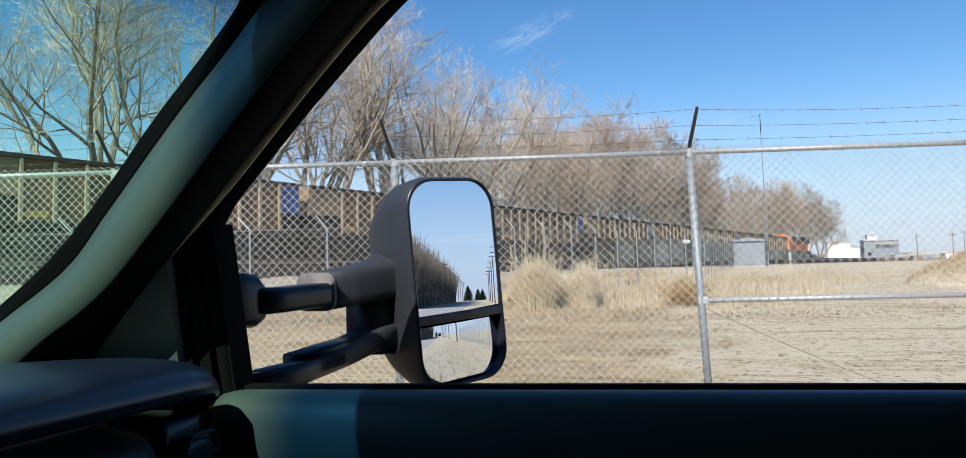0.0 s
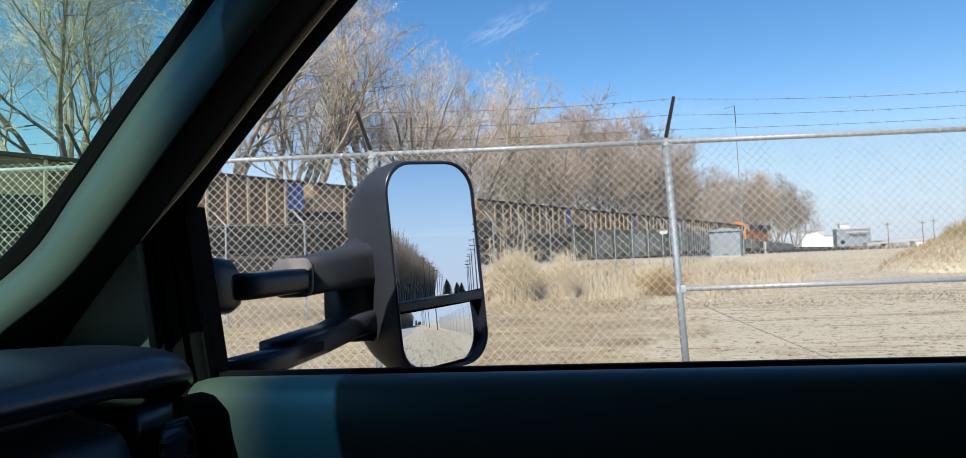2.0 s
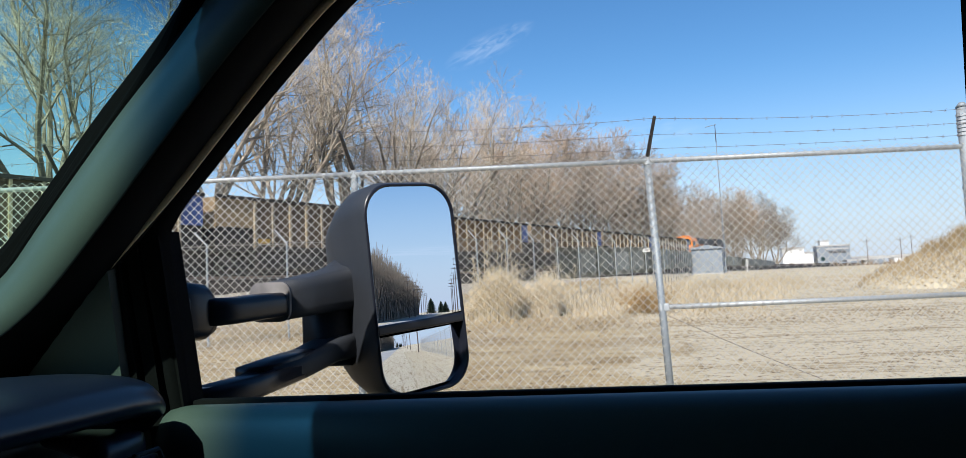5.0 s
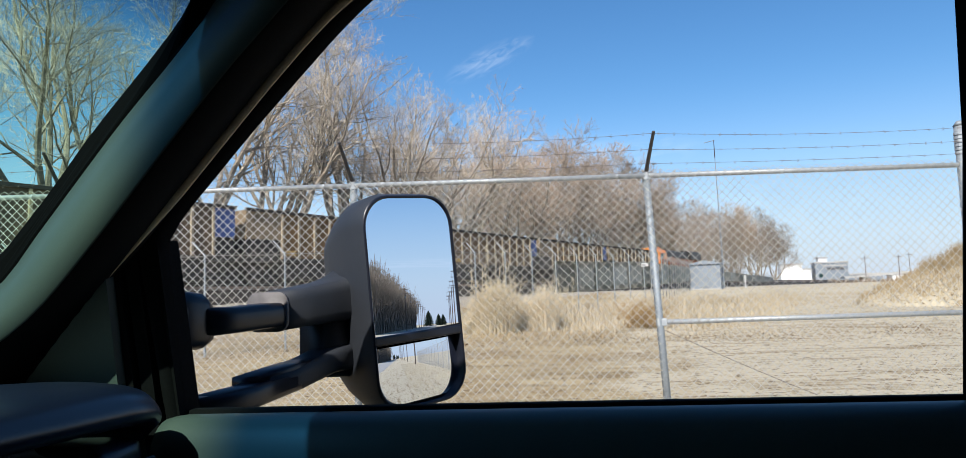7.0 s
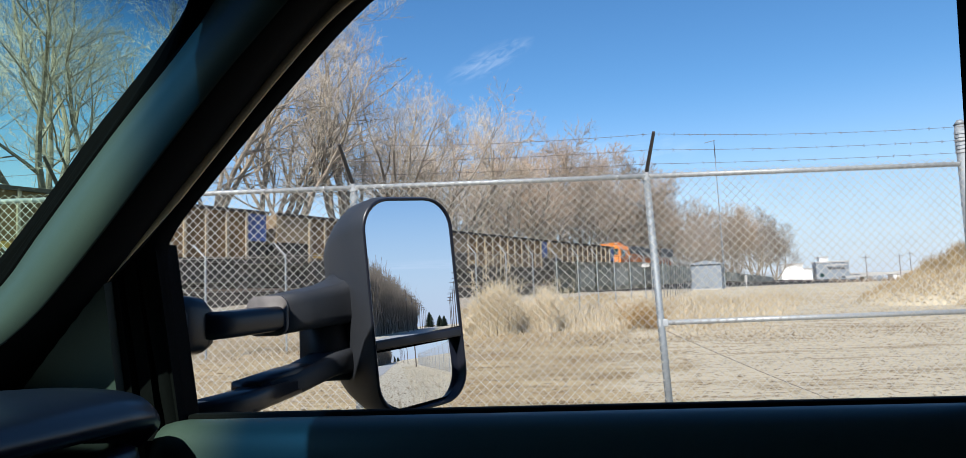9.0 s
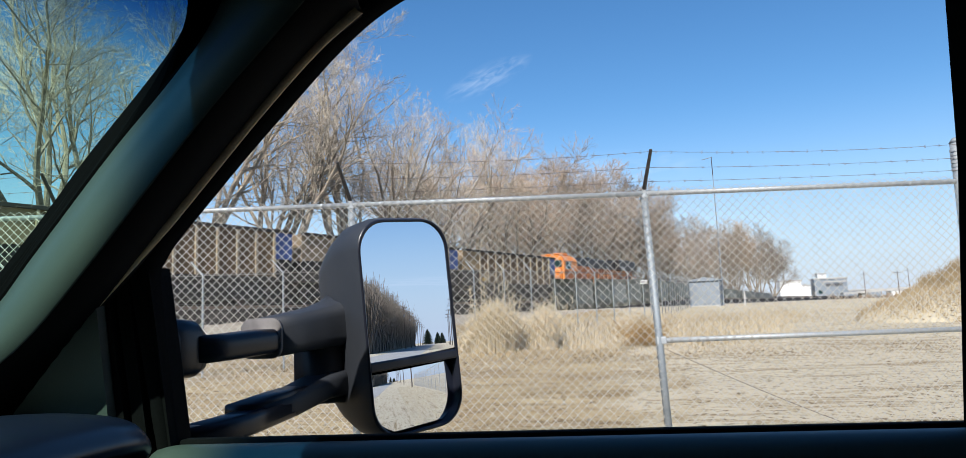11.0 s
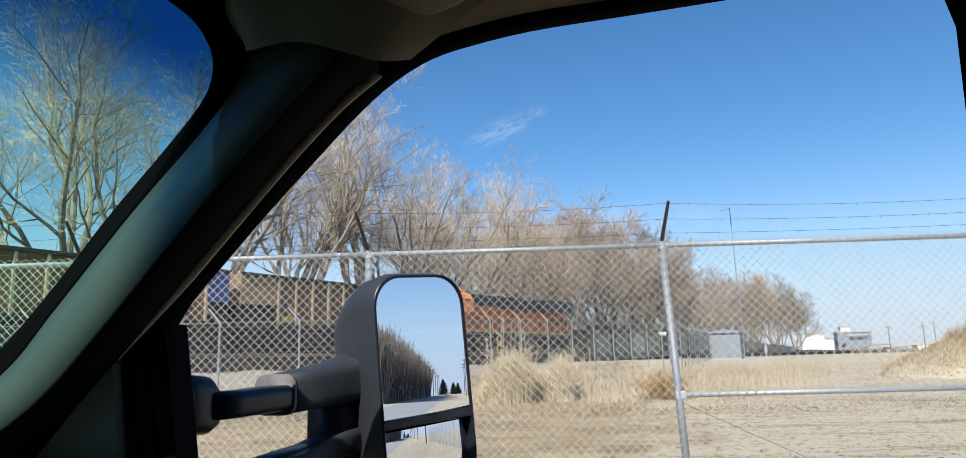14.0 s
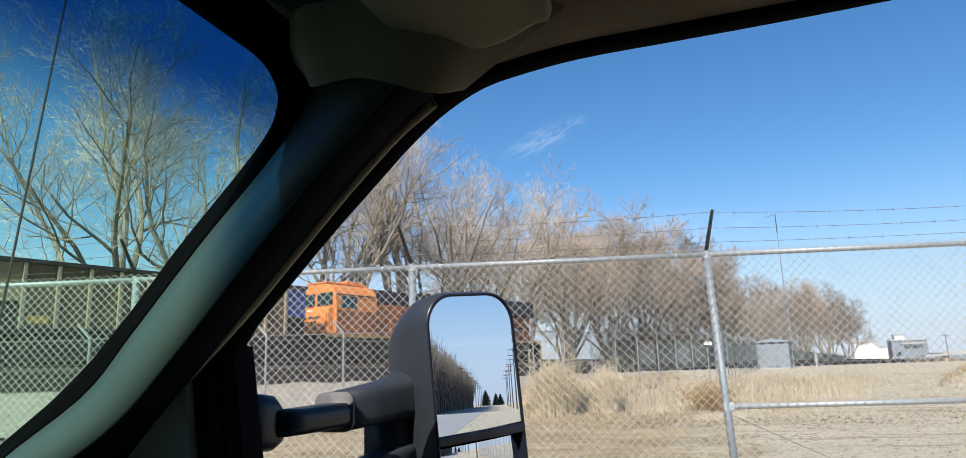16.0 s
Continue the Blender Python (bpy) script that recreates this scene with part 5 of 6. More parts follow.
def make_trees():
    rng = random.Random(7)
    hero = [
        ((-33.0, 53.9), make_tree(1, 22.5, twig_tan, pose(0, 0, 0), "tall bare cottonwood with pale limbs beyond the railway", limbs=6, counts=(11, 8, 7), trunk_share=0.2, thin=0.008, stout=0.014, side_twigs=4)),
        ((-30.0, 55.5), make_tree(2, 20, twig_tan, pose(0, 0, 0), "bare cottonwood with forked leaning trunk", limbs=5, counts=(11, 8, 7), trunk_share=0.22, lean=0.25, thin=0.008, stout=0.014, side_twigs=4)),
    ]
    for (x, y), tree in hero:
        x, y = placed(x, y)
        tree.matrix_world = pose(x * GROVE, y * GROVE, 0.8, 0, 0, 8) @ Matrix.Scale(GROVE, 4)
    near = dict(counts=(9, 7, 5), side_twigs=3, thin=0.008, stout=0.018)
    far = dict(counts=(11, 8, 5), thin=0.016, side_twigs=4, stout=0.016)
    kinds = [
        make_tree(11, 20, twig_tan, pose(0, 0, 0), "bare tan cottonwood in the grove beyond the railway", limbs=5, trunk_share=0.2, **near),
        make_tree(12, 19, twig_red, pose(0, 0, 0), "bare reddish-brown tree in the grove beyond the railway", limbs=6, open_angle=0.5, trunk_share=0.16, **near),
        make_tree(13, 18, twig_tan, pose(0, 0, 0), "bare grey tree in the grove beyond the railway", limbs=5, trunk_share=0.2, lean=0.15, **near),
        make_tree(14, 20, twig_red, pose(0, 0, 0), "bare tan tree far along the grove", limbs=7, trunk_share=0.12, **far),
        make_tree(15, 20, twig_red, pose(0, 0, 0), "bare reddish tree far along the grove", limbs=7, trunk_share=0.12, open_angle=0.5, **far),
        make_tree(16, 20, twig_grey, pose(0, 0, 0), "bare grey tree far along the grove", limbs=7, trunk_share=0.1, open_angle=0.65, **far),
    ]
    used = [False] * 6
    # distance along the track, distance behind it, kind, height share
    rows = [(12, 13, 2, 0.7), (20, 13, 0, 1.1), (26, 11, 2, 1.0), (31, 14, 0, 1.12), (37, 12, 0, 1.12), (43, 13, 1, 1.18), (50, 12, 2, 1.02), (57, 13, 1, 0.96), (64, 12, 0, 0.93), (71, 14, 2, 0.97), (79, 12, 1, 0.95),
            (86, 14, 4, 0.9), (94, 12, 3, 0.92), (103, 14, 5, 0.9), (112, 12, 3, 0.98), (122, 14, 4, 0.95), (132, 12, 5, 0.98), (143, 13, 3, 1.0), (155, 12, 4, 0.95), (168, 13, 5, 0.95), (183, 12, 3, 0.9), (200, 13, 4, 0.88), (220, 12, 3, 0.9), (243, 13, 5, 1.0), (268, 12, 5, 1.1), (295, 13, 4, 1.12), (325, 12, 5, 1.12), (365, 13, 5, 1.15), (415, 13, 5, 1.1),
            (-14, 24, 2, 0.75), (-6, 20, 1, 0.6), (4, 26, 2, 0.75), (90, 28, 5, 0.95), (125, 28, 4, 1.0)]
    for s, q, k, share in rows:
        x, y = back_of_track(s, q)
        m = pose(x, y, 0.6, rng.uniform(-3, 3), rng.uniform(-3, 3), rng.uniform(0, 360))
        size = GROVE * share * rng.uniform(0.94, 1.05) * (1.12 if 48 < s < 150 else 1.05)
        if used[k]:
            tree = copy_thing(kinds[k], m)
        else:
            tree, used[k] = kinds[k], True
            tree.matrix_world = m
        tree.scale = (size * rng.uniform(0.9, 1.1), size * rng.uniform(0.9, 1.1), size)
    # undergrowth: upright saplings and brush in one tangle along the grove's foot
    verts, faces = [], []
    for _ in range(13000):
        s = rng.uniform(-10, 260) if rng.random() < 0.6 else rng.uniform(20, 130)
        x, y = back_of_track(s, rng.uniform(7.5, 15))
        h = rng.uniform(1.5, 5.5) * (0.6 + 0.6 * noise.noise(Vector((s * 0.09, 0, 5))) + 0.3)
        if s < 95:
            if rng.random() < 0.75:
                continue
            h *= 0.6
        else:
            h *= 1.7
        p = Vector((x, y, 0.6))
        d = Vector((rng.gauss(0, 0.28), rng.gauss(0, 0.28), 1)).normalized()
        e = p + d * h
        r = 0.012 if s < 100 else 0.022
        strand(verts, faces, p, e, r, 0.0, 3)
        for _ in range(6):
            a = p.lerp(e, rng.uniform(0.2, 0.95))
            w = (d + Vector((rng.gauss(0, 0.6), rng.gauss(0, 0.6), 0.3))).normalized()
            strand(verts, faces, a, a + w * h * rng.uniform(0.2, 0.45), r * 0.7, 0.0, 3)
    tagged(part("undergrowth", (verts, faces), twig_grey), "dense leafless brush under the grove", "brush", kind="stuff")


make_trees()


# ---- dry plants, stones, mound ----
def blade(verts, faces, p, way, length, w, bendy):
    side = Vector((-way.y, way.x, 0))
    side = side.normalized() * w if side.length > 1e-4 else Vector((w, 0, 0))
    mid = p + Vector((way.x * 0.4, way.y * 0.4, 0.62)) * length
    tip = p + Vector((way.x * (1 + bendy), way.y * (1 + bendy), 1 - 0.35 * bendy)) * length
    k = len(verts)
    verts += [p - side, p + side, mid + side * 0.8, mid - side * 0.8, tip]
    faces += [(k, k + 1, k + 2, k + 3), (k + 3, k + 2, k + 4)]


def make_reeds():
    rng = random.Random(21)
    for x, y, r, h, n, mat, label in (
        (-5.3, 31.3, 0.62, 1.5, 3200, straw, "tall clump of golden dry reeds"),
        (-4.75, 32.4, 0.4, 1.05, 700, straw_pale, "pale dry reed clump"),
        (-4.05, 32.2, 0.36, 1.4, 1500, straw_pale, "pale feathery dry reeds"),
        (-6.0, 31.7, 0.4, 0.7, 400, straw, "low golden reed clump"),
    ):
        verts, faces = [], []
        for _ in range(n):
            a, d = rng.uniform(0, 6.283), r * rng.random() ** 0.7
            p = Vector((d * math.cos(a), d * math.sin(a), 0))
            lean = 0.05 + 0.26 * d / r
            a += rng.gauss(0, 1.1)
            tall = h * (1.05 - 0.5 * (d / r) ** 2) * rng.uniform(0.45, 1.1)
            way = Vector((math.cos(a) * lean, math.sin(a) * lean, 0))
            blade(verts, faces, p, way, tall, 0.006, rng.uniform(0, 0.6))
            # plume: short side wisps along the upper half
            for _ in range(2):
                q = p + Vector((way.x * 0.8, way.y * 0.8, rng.uniform(0.5, 0.9))) * tall
                strand(verts, faces, q, q + Vector((rng.gauss(0, 0.1), rng.gauss(0, 0.1), rng.uniform(0.0, 0.16))), 0.005, 0.0, 3)
        clump = part("reed_clump", (verts, faces), mat)
        x, y = placed(x, y)
        clump.matrix_world = pose(x, y, land(x, y) - 0.02)
        tagged(clump, label, "dry reeds", "reed clumps on the lot")
    # taller weed stalks with seed heads
    for i, (x, y, h) in enumerate(((-5.4, 32.2, 2.5), (-5.0, 32.4, 2.1), (-3.6, 32.9, 1.7), (-5.7, 31.6, 1.9))):
        verts, faces = [], []
        for _ in range(6):
            p = Vector((rng.uniform(-0.3, 0.3), rng.uniform(-0.3, 0.3), 0))
            e = p + Vector((rng.gauss(0, 0.2), rng.gauss(0, 0.2), h * rng.uniform(0.7, 1)))
            strand(verts, faces, p, e, 0.008, 0.004, 3)
            for _ in range(14):
                a = p.lerp(e, rng.uniform(0.5, 1))
                strand(verts, faces, a, a + Vector((rng.gauss(0, 0.14), rng.gauss(0, 0.14), rng.uniform(0.03, 0.2))), 0.007, 0.0, 3)
        stalk = part("tall_weed", (verts, faces), straw)
        x, y = placed(x, y)
        stalk.matrix_world = pose(x, y, land(x, y) - 0.02)
        tagged(stalk, "tall dry branching weed stalks", "weeds", "weeds on the lot")
    # tumbled brown bush
    verts, faces = [], []
    for _ in range(700):
        a = Vector((rng.gauss(0, 0.3), rng.gauss(0, 0.3), abs(rng.gauss(0.25, 0.18))))
        strand(verts, faces, a, a + Vector((rng.gauss(0, 0.2), rng.gauss(0, 0.2), rng.gauss(0.08, 0.12))), 0.009, 0, 3)
    bush = part("dead_bush", (verts, faces), rust_plant)
    x, y = placed(-1.3, 31.8)
    bush.matrix_world = pose(x, y, land(x, y))
    tagged(bush, "rust-brown dead bush lying on the lot", "bush")


def make_field_grass():
    rng = random.Random(5)
    for name, mat, count, zone in (("dry_grass", field_straw, 22000, 0), ("dry_grass", mound_straw, 12000, 1)):
        verts, faces = [], []
        made = 0
        while made < count:
            x, y = rng.uniform(-20, 34), 10.5 + 60 * rng.random() ** 1.3
            dens = noise.noise(Vector((x * 0.3, y * 0.3, 7 + zone))) * 0.9 + noise.noise(Vector((x * 1.1, y * 0.9, 17 + zone))) * 0.5 + 0.15
            band = 0.0
            if 24 < y < 46 and -9 < x < 3:
                band = 0.75 * min(max((y - 26 - 3 * noise.noise(Vector((x * 0.5, 3, y * 0.3)))) / 5, 0), 1)
            if x > 2:
                dens *= 0.22 if y < 40 else 0.6
            if y < 24:
                dens *= 0.05
            if off_track(*placed(x, y)) < 5.5 or rng.random() > dens * (0.5 + band):
                continue
            u, v = x, y
            x, y = placed(x, y)
            p = Vector((x, y, land(x, y) - 0.01))
            h = rng.uniform(0.03, 0.15) * (0.55 if u > 1 and v < 45 else 1) * (1 + 0.9 * band * rng.random()) * (0.5 if v < 24 else 1)
            a, lean = rng.uniform(0, 6.283), rng.uniform(0.2, 1.6)
            blade(verts, faces, p, Vector((math.cos(a) * lean, math.sin(a) * lean, 0)), h, 0.0035 + 0.00018 * y, rng.uniform(0, 0.8))
            made += 1
        tagged(part(name, (verts, faces), mat), "patchy dead straw-coloured grass on the lot", "grass", kind="stuff")


def make_tall_grass():
    """Feathery pale grass between the reeds and the railway fence."""
    rng = random.Random(33)
    verts, faces = [], []
    made = 0
    while made < 19000:
        x, y = rng.uniform(-8, 6), rng.uniform(30.5, 56)
        keep = 1.5 * noise.noise(Vector((x * 0.5, y * 0.35, 4))) + 0.3 - max(0, x - 1 - 0.12 * (y - 32)) * 0.5
        x, y = placed(x, y)
        if rng.random() > keep or off_track(x, y) < 7:
            continue
        a, lean = rng.uniform(0, 6.283), rng.uniform(0.1, 0.7)
        h = rng.uniform(0.15, 0.6) * (0.5 + 0.8 * max(0, keep))
        blade(verts, faces, Vector((x, y, land(x, y) - 0.01)), Vector((math.cos(a) * lean, math.sin(a) * lean, 0)), h, 0.006, rng.uniform(0, 0.8))
        made += 1
    tagged(part("tall_grass", (verts, faces), field_straw), "feathery pale dead grass along the railway fence", "grass", kind="stuff")


def make_stones():
    rng = random.Random(9)
    verts, faces = [], []
    shape = [(1, 0, 0), (-1, 0, 0), (0, 1, 0), (0, -1, 0), (0, 0, 1), (0, 0, -1)]
    tris = [(0, 2, 4), (2, 1, 4), (1, 3, 4), (3, 0, 4), (2, 0, 5), (1, 2, 5), (3, 1, 5), (0, 3, 5)]
    made = 0
    while made < 21000:
        x, y = rng.uniform(-22, 16), rng.uniform(9.6, 34)
        u, v = x, y
        x, y = placed(x, y)
        near_bed = max(0, 1 - abs(off_track(x, y) - 11) / 7)
        patch = 0.2 + 0.8 * max(0, noise.noise(Vector((x * 0.5, y * 0.5, 2))))
        if u > 1 and v < 22:
            patch += 0.4
        if u < -4 and v < 27:
            patch += 0.9
        if rng.random() > patch * 0.6 + near_bed * 0.9:
            continue
        r = rng.uniform(0.006, 0.019) * (1.8 if rng.random() < 0.05 else 1) * (1.4 if u < -4 else 1) * (1 + (1.0 if u < -4 else 0.5) * near_bed * rng.random())
        k = len(verts)
        p = Vector((x, y, land(x, y) + r * 0.2))
        verts += [p + Vector(s) * r * rng.uniform(0.5, 1.3) for s in shape]
        faces += [(a + k, b + k, c + k) for a, b, c in tris]
        made += 1
    tagged(part("gravel", (verts, faces), gravel_mat), "loose pale stones scattered over the lot", "gravel", kind="stuff")


def make_litter():
    """Dead leaves, stalks and crumbs of bark lying on the lot, thick in the drift before the reeds."""
    rng = random.Random(41)
    for mat, count, label in ((litter_brown, 9000, "brown dead leaves and stalks lying on the lot"), (field_straw, 6000, "pale broken straw lying on the lot")):
        verts, faces = [], []
        made = 0
        while made < count:
            x, y = rng.uniform(-9, 9), rng.uniform(6.3, 22)
            drift = math.exp(-((y - 17.3 - 0.15 * x) / 1.6) ** 2)
            if rng.random() > 0.10 + 0.9 * drift + 0.35 * noise.noise(Vector((x * 0.8, y * 0.8, 21))) or off_track(x, y) < 6:
                continue
            a, size = rng.uniform(0, 6.283), rng.uniform(0.012, 0.045) * (0.5 + 0.7 * drift) * (1.6 if rng.random() < 0.1 else 1)
            p = Vector((x, y, land(x, y) + 0.006))
            d = Vector((math.cos(a), math.sin(a), rng.uniform(-0.05, 0.5))) * size
            w = Vector((-math.sin(a), math.cos(a), rng.uniform(0.0, 0.7))) * size * rng.uniform(0.12, 0.45)
            k = len(verts)
            verts += [p - w, p + d * 0.6 - w * 0.8 + Vector((0, 0, size * 0.2)), p + d, p + d * 0.5 + w + Vector((0, 0, size * 0.25))]
            faces.append((k, k + 1, k + 2, k + 3))
            made += 1
        tagged(part("leaf_litter", (verts, faces), mat), label, "litter", kind="stuff")


def make_mound():
    rng = random.Random(3)
    cx, cy = placed(11.9, 44.5)

    def top(x, y):
        d = math.hypot((x - cx) / 5.6, (y - cy) / 3.2)
        bumps = 0.4 * noise.noise(Vector((x * 0.4, y * 0.4, 11))) + 0.3 * noise.noise(Vector((x * 1.4, y * 1.4, 12)))
        return 2.45 * max(0, 1 - d) ** 0.8 + 1.5 * bumps * max(0, 1 - d) - 0.25 * (d > 0.98)

    n = 56
    verts = [(cx + 6.2 * (i / n * 2 - 1), cy + 4.2 * (j / n * 2 - 1), 0) for j in range(n + 1) for i in range(n + 1)]
    verts = [(x, y, land(x, y) + top(x, y) - 0.02) for x, y, _ in verts]
    faces = [(j * (n + 1) + i, j * (n + 1) + i + 1, (j + 1) * (n + 1) + i + 1, (j + 1) * (n + 1) + i) for j in range(n) for i in range(n)]
    tagged(part("dirt_mound", (verts, faces), soil, smooth=True), "heap of dry earth overgrown with dead grass", "dirt mound")
    verts, faces = [], []
    for _ in range(46000):
        x, y = cx + rng.gauss(0, 3.2), cy + rng.gauss(0, 1.9)
        t = top(x, y)
        if t < 0.15 or noise.noise(Vector((x * 0.6, y * 0.6, 1))) + 0.45 < rng.random() * 0.9:
            continue
        a, lean = rng.uniform(0, 6.283), rng.uniform(0.1, 0.6)
        blade(verts, faces, Vector((x, y, land(x, y) + t - 0.04)), Vector((math.cos(a) * lean, math.sin(a) * lean, 0)), rng.uniform(0.08, 0.36) * (1.7 if t > 1.2 else 1), 0.006, rng.random())
    tagged(part("mound_grass", (verts, faces), mound_straw), "dead golden grass on the earth heap", "grass", kind="stuff")


make_reeds()
make_field_grass()
make_tall_grass()
make_stones()
make_litter()
make_mound()


# ---- railway equipment and the distance ----
def make_signal_box():
    x, y = placed(1.8, 108.5)
    hut = thing("signal_cabinet", "grey metal railway equipment hut with a low pitched roof", "equipment hut", pose(x, y, land(x, y) - 0.05, 0, 0, -14))
    part("hut_body", boxes((-1.35, 1.35, -1.1, 1.1, 0.1, 2.35), bevel=0.03), grey_metal, hut)
    part("hut_roof", prism([(-1.5, 2.35), (1.5, 2.35), (1.45, 2.45), (0, 2.72), (-1.45, 2.45)], -1.25, 1.25), grey_metal, hut, "shallow gabled metal roof")
    part("hut_door", boxes((-0.45, 0.45, -1.14, -1.1, 0.25, 2.2), bevel=0.01), grey_metal, hut)
    part("hut_base", boxes((-1.4, 1.4, -1.15, 1.15, 0, 0.12)), concrete, hut)
    mast = thing("radio_mast", "thin pale antenna mast beside the equipment hut", "mast", pose(*placed(3.4, 109.0), land(*placed(3.4, 109.0)) - 0.05, 0, -0.6, 0))
    part("mast_pole", tube(bmesh.new(), (0, 0, 0), (0, 0, 12.5), 0.07, 0.035, n=6), grey_metal, mast)
    part("mast_tip", tube(bmesh.new(), (0, 0, 12.5), (0, 0, 14.2), 0.05, 0.03, n=5), arm_dark, mast)
    part("mast_arm", tube(bmesh.new(), (-0.9, 0, 14.0), (0.1, 0, 14.2), 0.03, n=4), grey_metal, mast)
    marker = thing("marker_post", "short pale marker post beside the hut", "post", pose(*placed(5.2, 106), land(*placed(5.2, 106))))
    part("marker_stake", boxes((-0.07, 0.07, -0.05, 0.05, 0, 1.2), bevel=0.02), concrete, marker)


def make_far_plant():
    """White mill buildings and a road bridge on the horizon."""
    def building(x, y, w, h, d, mat, label, rows=0):
        b = thing("industrial_building", label, "building", pose(*placed(x, y), 1.0, 0, 0, -6))
        part("wall", boxes((-w / 2, w / 2, 0, d, 0, h), bevel=0.1), mat, b)
        part("roof", boxes((-w / 2 - 0.4, w / 2 + 0.4, -0.4, d + 0.4, h, h + 0.8)), concrete, b)
        win = None
        for j in range(rows):
            for i in range(int(w / 5)):
                m = pose(-w / 2 + 3 + i * 5, -0.12, 4 + j * 6)
                if win is None:
                    win = part("window", boxes((-1.1, 1.1, 0, 0.16, 0, 2.2)), dark_glass, b)
                    win.matrix_local = m
                else:
                    like(win, m, b)
        return b

    building(62, 700, 12, 12, 14, white_paint, "white silo block of a far mill")
    building(71, 712, 7, 9, 12, white_paint, "white wing of a far mill")
    building(86, 705, 18, 12.5, 14, grey_metal, "pale mill building with a row of windows", 1)
    sign = building(88, 704, 12, 10.5, 1, grey_metal, "pale mill front with a row of dark sign bars")
    for i in range(8):
        part("sign_bar", boxes((-4.6 + i * 1.2, -3.8 + i * 1.2, -0.3, -0.05, 8.2, 9.8)), arm_dark, sign)
    building(84, 730, 5, 16, 8, white_paint, "white elevator tower of the far mill")
    building(106, 715, 20, 5, 14, grey_metal, "low grey shed of the far mill")
    building(130, 705, 18, 4, 12, white_paint, "low white shed of the far mill")
    bridge = thing("road_bridge", "pale concrete road bridge far beyond the lot", "bridge", pose(*placed(112, 560), 1.0, 0, 0, -4))
    part("deck", prism([(-36, 3.4), (-10, 4.9), (38, 5.1), (70, 3.6), (70, 2.6), (38, 4.1), (-10, 3.8), (-36, 2.4)], 0, 9), concrete, bridge)
    for x in (-28, -8, 12, 32, 52):
        part("pier", boxes((x, x + 1.4, 1, 8, 0, 3.8)), concrete, bridge)
    rng = random.Random(4)
    for i in range(14):
        x, y = 62 + i * 11 + rng.uniform(-4, 4), 430 + rng.uniform(-40, 60)
        pole = thing("far_pole", "thin utility pole near the horizon", "utility pole", pose(*placed(x, y), 1.0), "far poles")
        h = rng.uniform(7, 13)
        part("pole_shaft", tube(bmesh.new(), (0, 0, 0), (0, 0, h), 0.16, 0.11, n=5), pole_wood, pole)
        part("crossarm", boxes((-1.1, 1.1, -0.06, 0.06, h - 0.9, h - 0.75)), pole_wood, pole)
    # dark line of brush at the horizon
    verts, faces = [], []
    for _ in range(5000):
        x, y = rng.uniform(10, 420), rng.uniform(300, 800)
        p = Vector((*placed(x, y), 0.9))
        strand(verts, faces, p, p + Vector((rng.gauss(0, 0.8), rng.gauss(0, 0.8), rng.uniform(0.5, 3.0))), 0.35, 0, 3)
    tagged(part("horizon_brush", (verts, faces), twig_grey), "low brush along the horizon", "brush", kind="stuff")


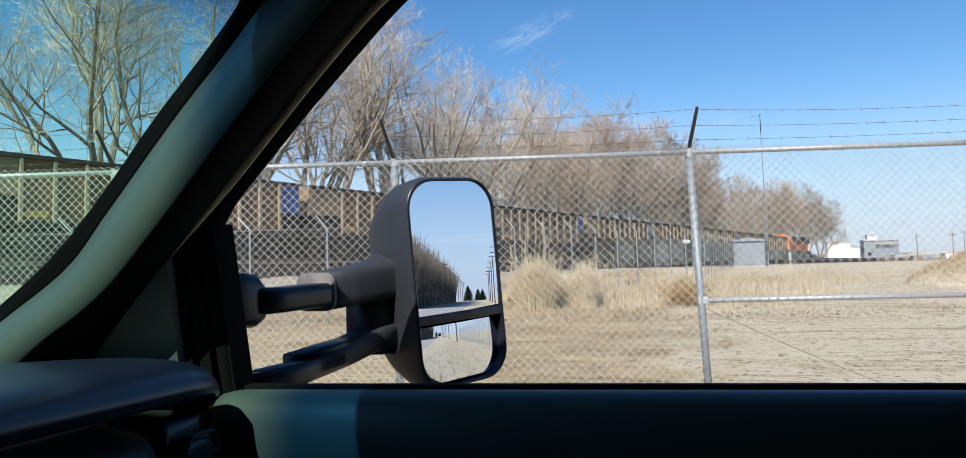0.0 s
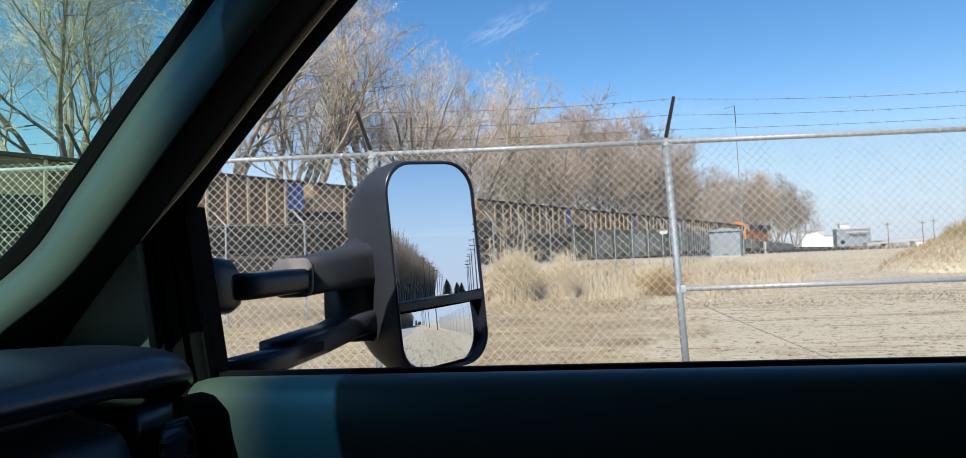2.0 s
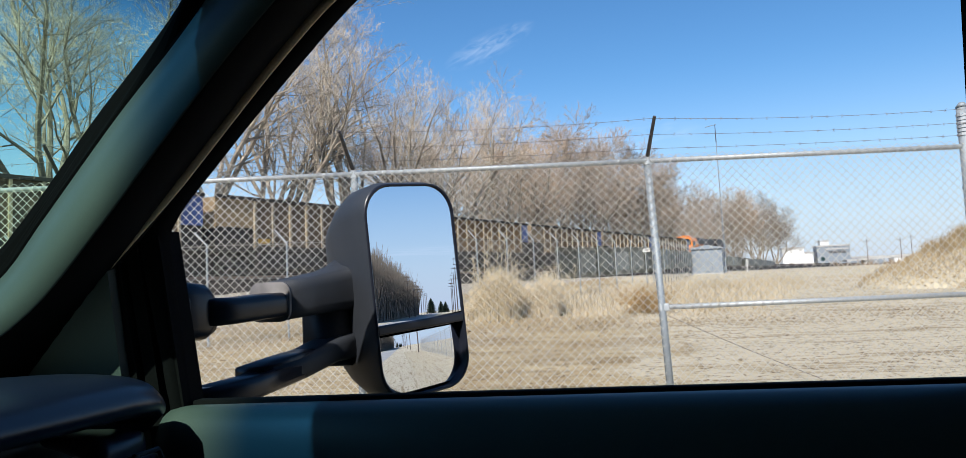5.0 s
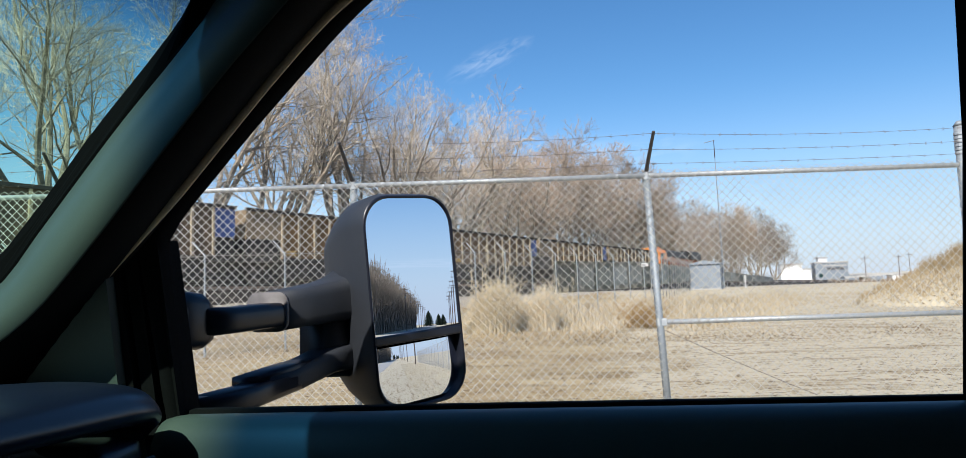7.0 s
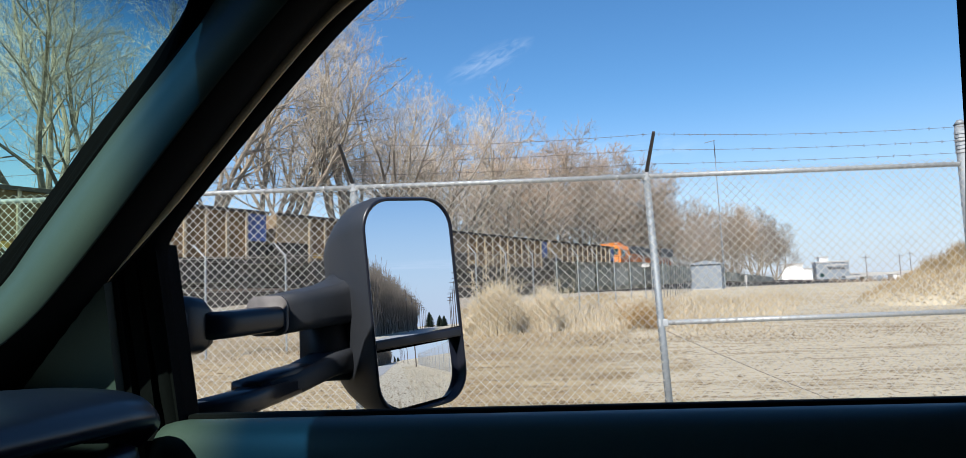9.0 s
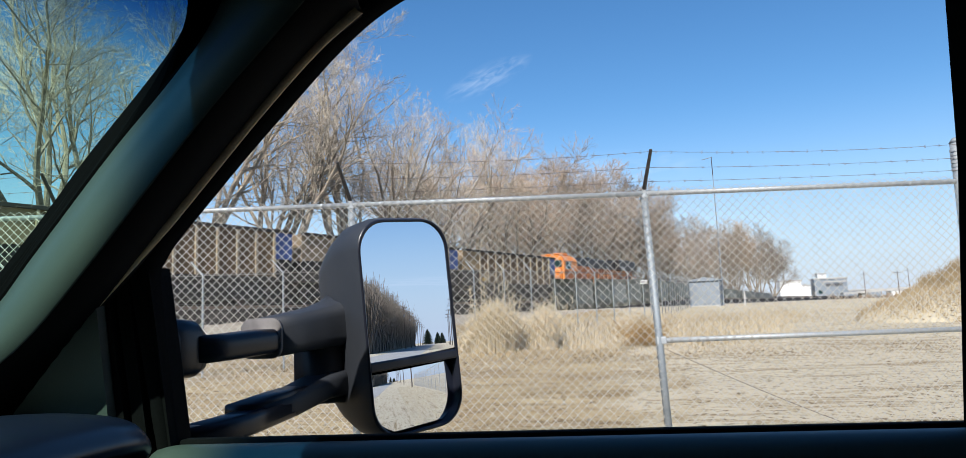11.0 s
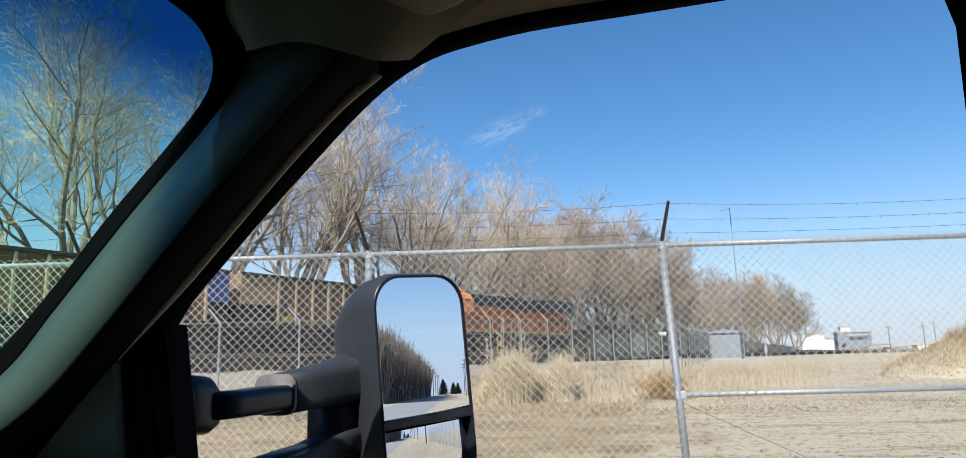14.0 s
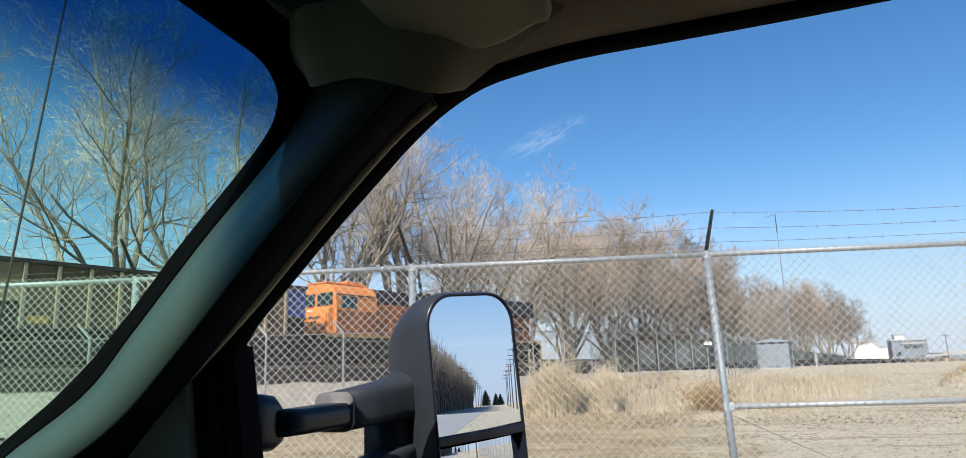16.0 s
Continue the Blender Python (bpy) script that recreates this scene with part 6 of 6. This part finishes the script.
def make_roadside():
    """What the mirrors show behind the truck: power poles, woods, conifers."""
    rng = random.Random(15)

    def power_pole(x, y, h, label):
        pole = thing("utility_pole", label, "utility pole", pose(x, y, -0.15, rng.uniform(-0.6, 0.6), rng.uniform(-0.6, 0.6), 0), "roadside power poles")
        part("pole_shaft", tube(bmesh.new(), (0, 0, 0), (0, 0, h), 0.16, 0.10, n=8), pole_wood, pole)
        for z in (h - 0.4, h - 1.7):
            arm = part("crossarm", boxes((-0.06, 0.06, -1.2, 1.2, z - 0.07, z + 0.07)), pole_wood, pole)
            for y0 in (-1.05, -0.5, 0.5, 1.05):
                part("insulator", tube(bmesh.new(), (0, y0, z + 0.07), (0, y0, z + 0.25), 0.04, n=6), grey_metal, arm)
        tank = tube(bmesh.new(), (0.3, 0, h - 3.4), (0.3, 0, h - 2.5), 0.22, n=10)
        part("transformer", tank, grey_metal, pole)
        return pole

    near = [power_pole(48 + 40 * i, 5.6, 14.0, "weathered wooden power pole with crossarms beside the road") for i in range(8)]
    for i in range(7):
        power_pole(230 + 45 * i, -9.5, 13.5, "weathered wooden power pole across the road")
    wire = bmesh.new()
    for i in range(7):
        for y in (4.6, 6.6):
            a, b = Vector((48 + 40 * i, y, 13.7)), Vector((88 + 40 * i, y, 13.7))
            pts = [a.lerp(b, k / 8) - Vector((0, 0, 0.8 * 4 * k / 8 * (1 - k / 8))) for k in range(9)]
            for p, q in zip(pts, pts[1:]):
                tube(wire, p, q, 0.012, n=3, caps=False)
    tagged(part("power_line", wire, arm_dark), "sagging black power lines between the poles", "power line")
    verts, faces = [], []
    for _ in range(17000):
        x = rng.uniform(150, 420)
        p = Vector((x, -13 - abs(rng.gauss(0, 14)), -0.1))
        h = rng.uniform(13, 17) * (1 + 0.2 * noise.noise(Vector((x * 0.05, 0, 0))))
        strand(verts, faces, p, p + Vector((rng.gauss(0, 1.8), rng.gauss(0, 1.8), h)), 0.16, 0.03, 3)
        a = p + Vector((0, 0, h * rng.uniform(0.3, 0.8)))
        strand(verts, faces, a, a + Vector((rng.gauss(0, 2.2), rng.gauss(0, 2.2), rng.uniform(1.5, 5))), 0.10, 0, 3)
    tagged(part("roadside_woods", (verts, faces), twig_grey), "brown leafless woods beside the road", "woods", kind="stuff")
    for i in range(3):
        x, y, h = 520 + i * 40, -4 + rng.uniform(-6, 8), rng.uniform(9, 12)
        tree = thing("conifer_tree", "dark green conifer at the end of the road", "tree", pose(x, y, -0.1), "conifers beside the road")
        part("trunk", tube(bmesh.new(), (0, 0, 0), (0, 0, h * 0.9), 0.25, 0.05, n=6), pole_wood, tree)
        verts, faces = [], []
        for _ in range(900):
            z = h * (0.08 + 0.9 * rng.random())
            r = 0.36 * h * (1 - (z / h) ** 2.2) + 0.25
            a = rng.uniform(0, 6.283)
            p = Vector((0, 0, z))
            strand(verts, faces, p, p + Vector((r * math.cos(a), r * math.sin(a), -0.25 * r)), 0.16, 0, 3)
        part("crown", (verts, faces), conifer, tree)
    verts, faces = [], []
    for _ in range(9000):
        x, y = 2 + 60 * rng.random() ** 1.4, rng.uniform(2.0, 6.6)
        a, lean = rng.uniform(0, 6.283), rng.uniform(0.1, 0.8)
        blade(verts, faces, Vector((x, y, land(x, y) - 0.01)), Vector((math.cos(a) * lean, math.sin(a) * lean, 0)), rng.uniform(0.05, 0.16), 0.01, rng.random())
    tagged(part("verge_grass", (verts, faces), straw), "short dead grass on the road verge", "grass", kind="stuff")


make_signal_box()
make_far_plant()
make_roadside()


# ---- what moves ----
def motions():
    walk(locomotive, [(t, on_track(nose_at(t))) for t in (0, 16)])
    for i, car in enumerate(cars):
        walk(car, [(t, on_track(nose_at(t) - 8.5 - 16.2 * i)) for t in (0, 16)])


motions()
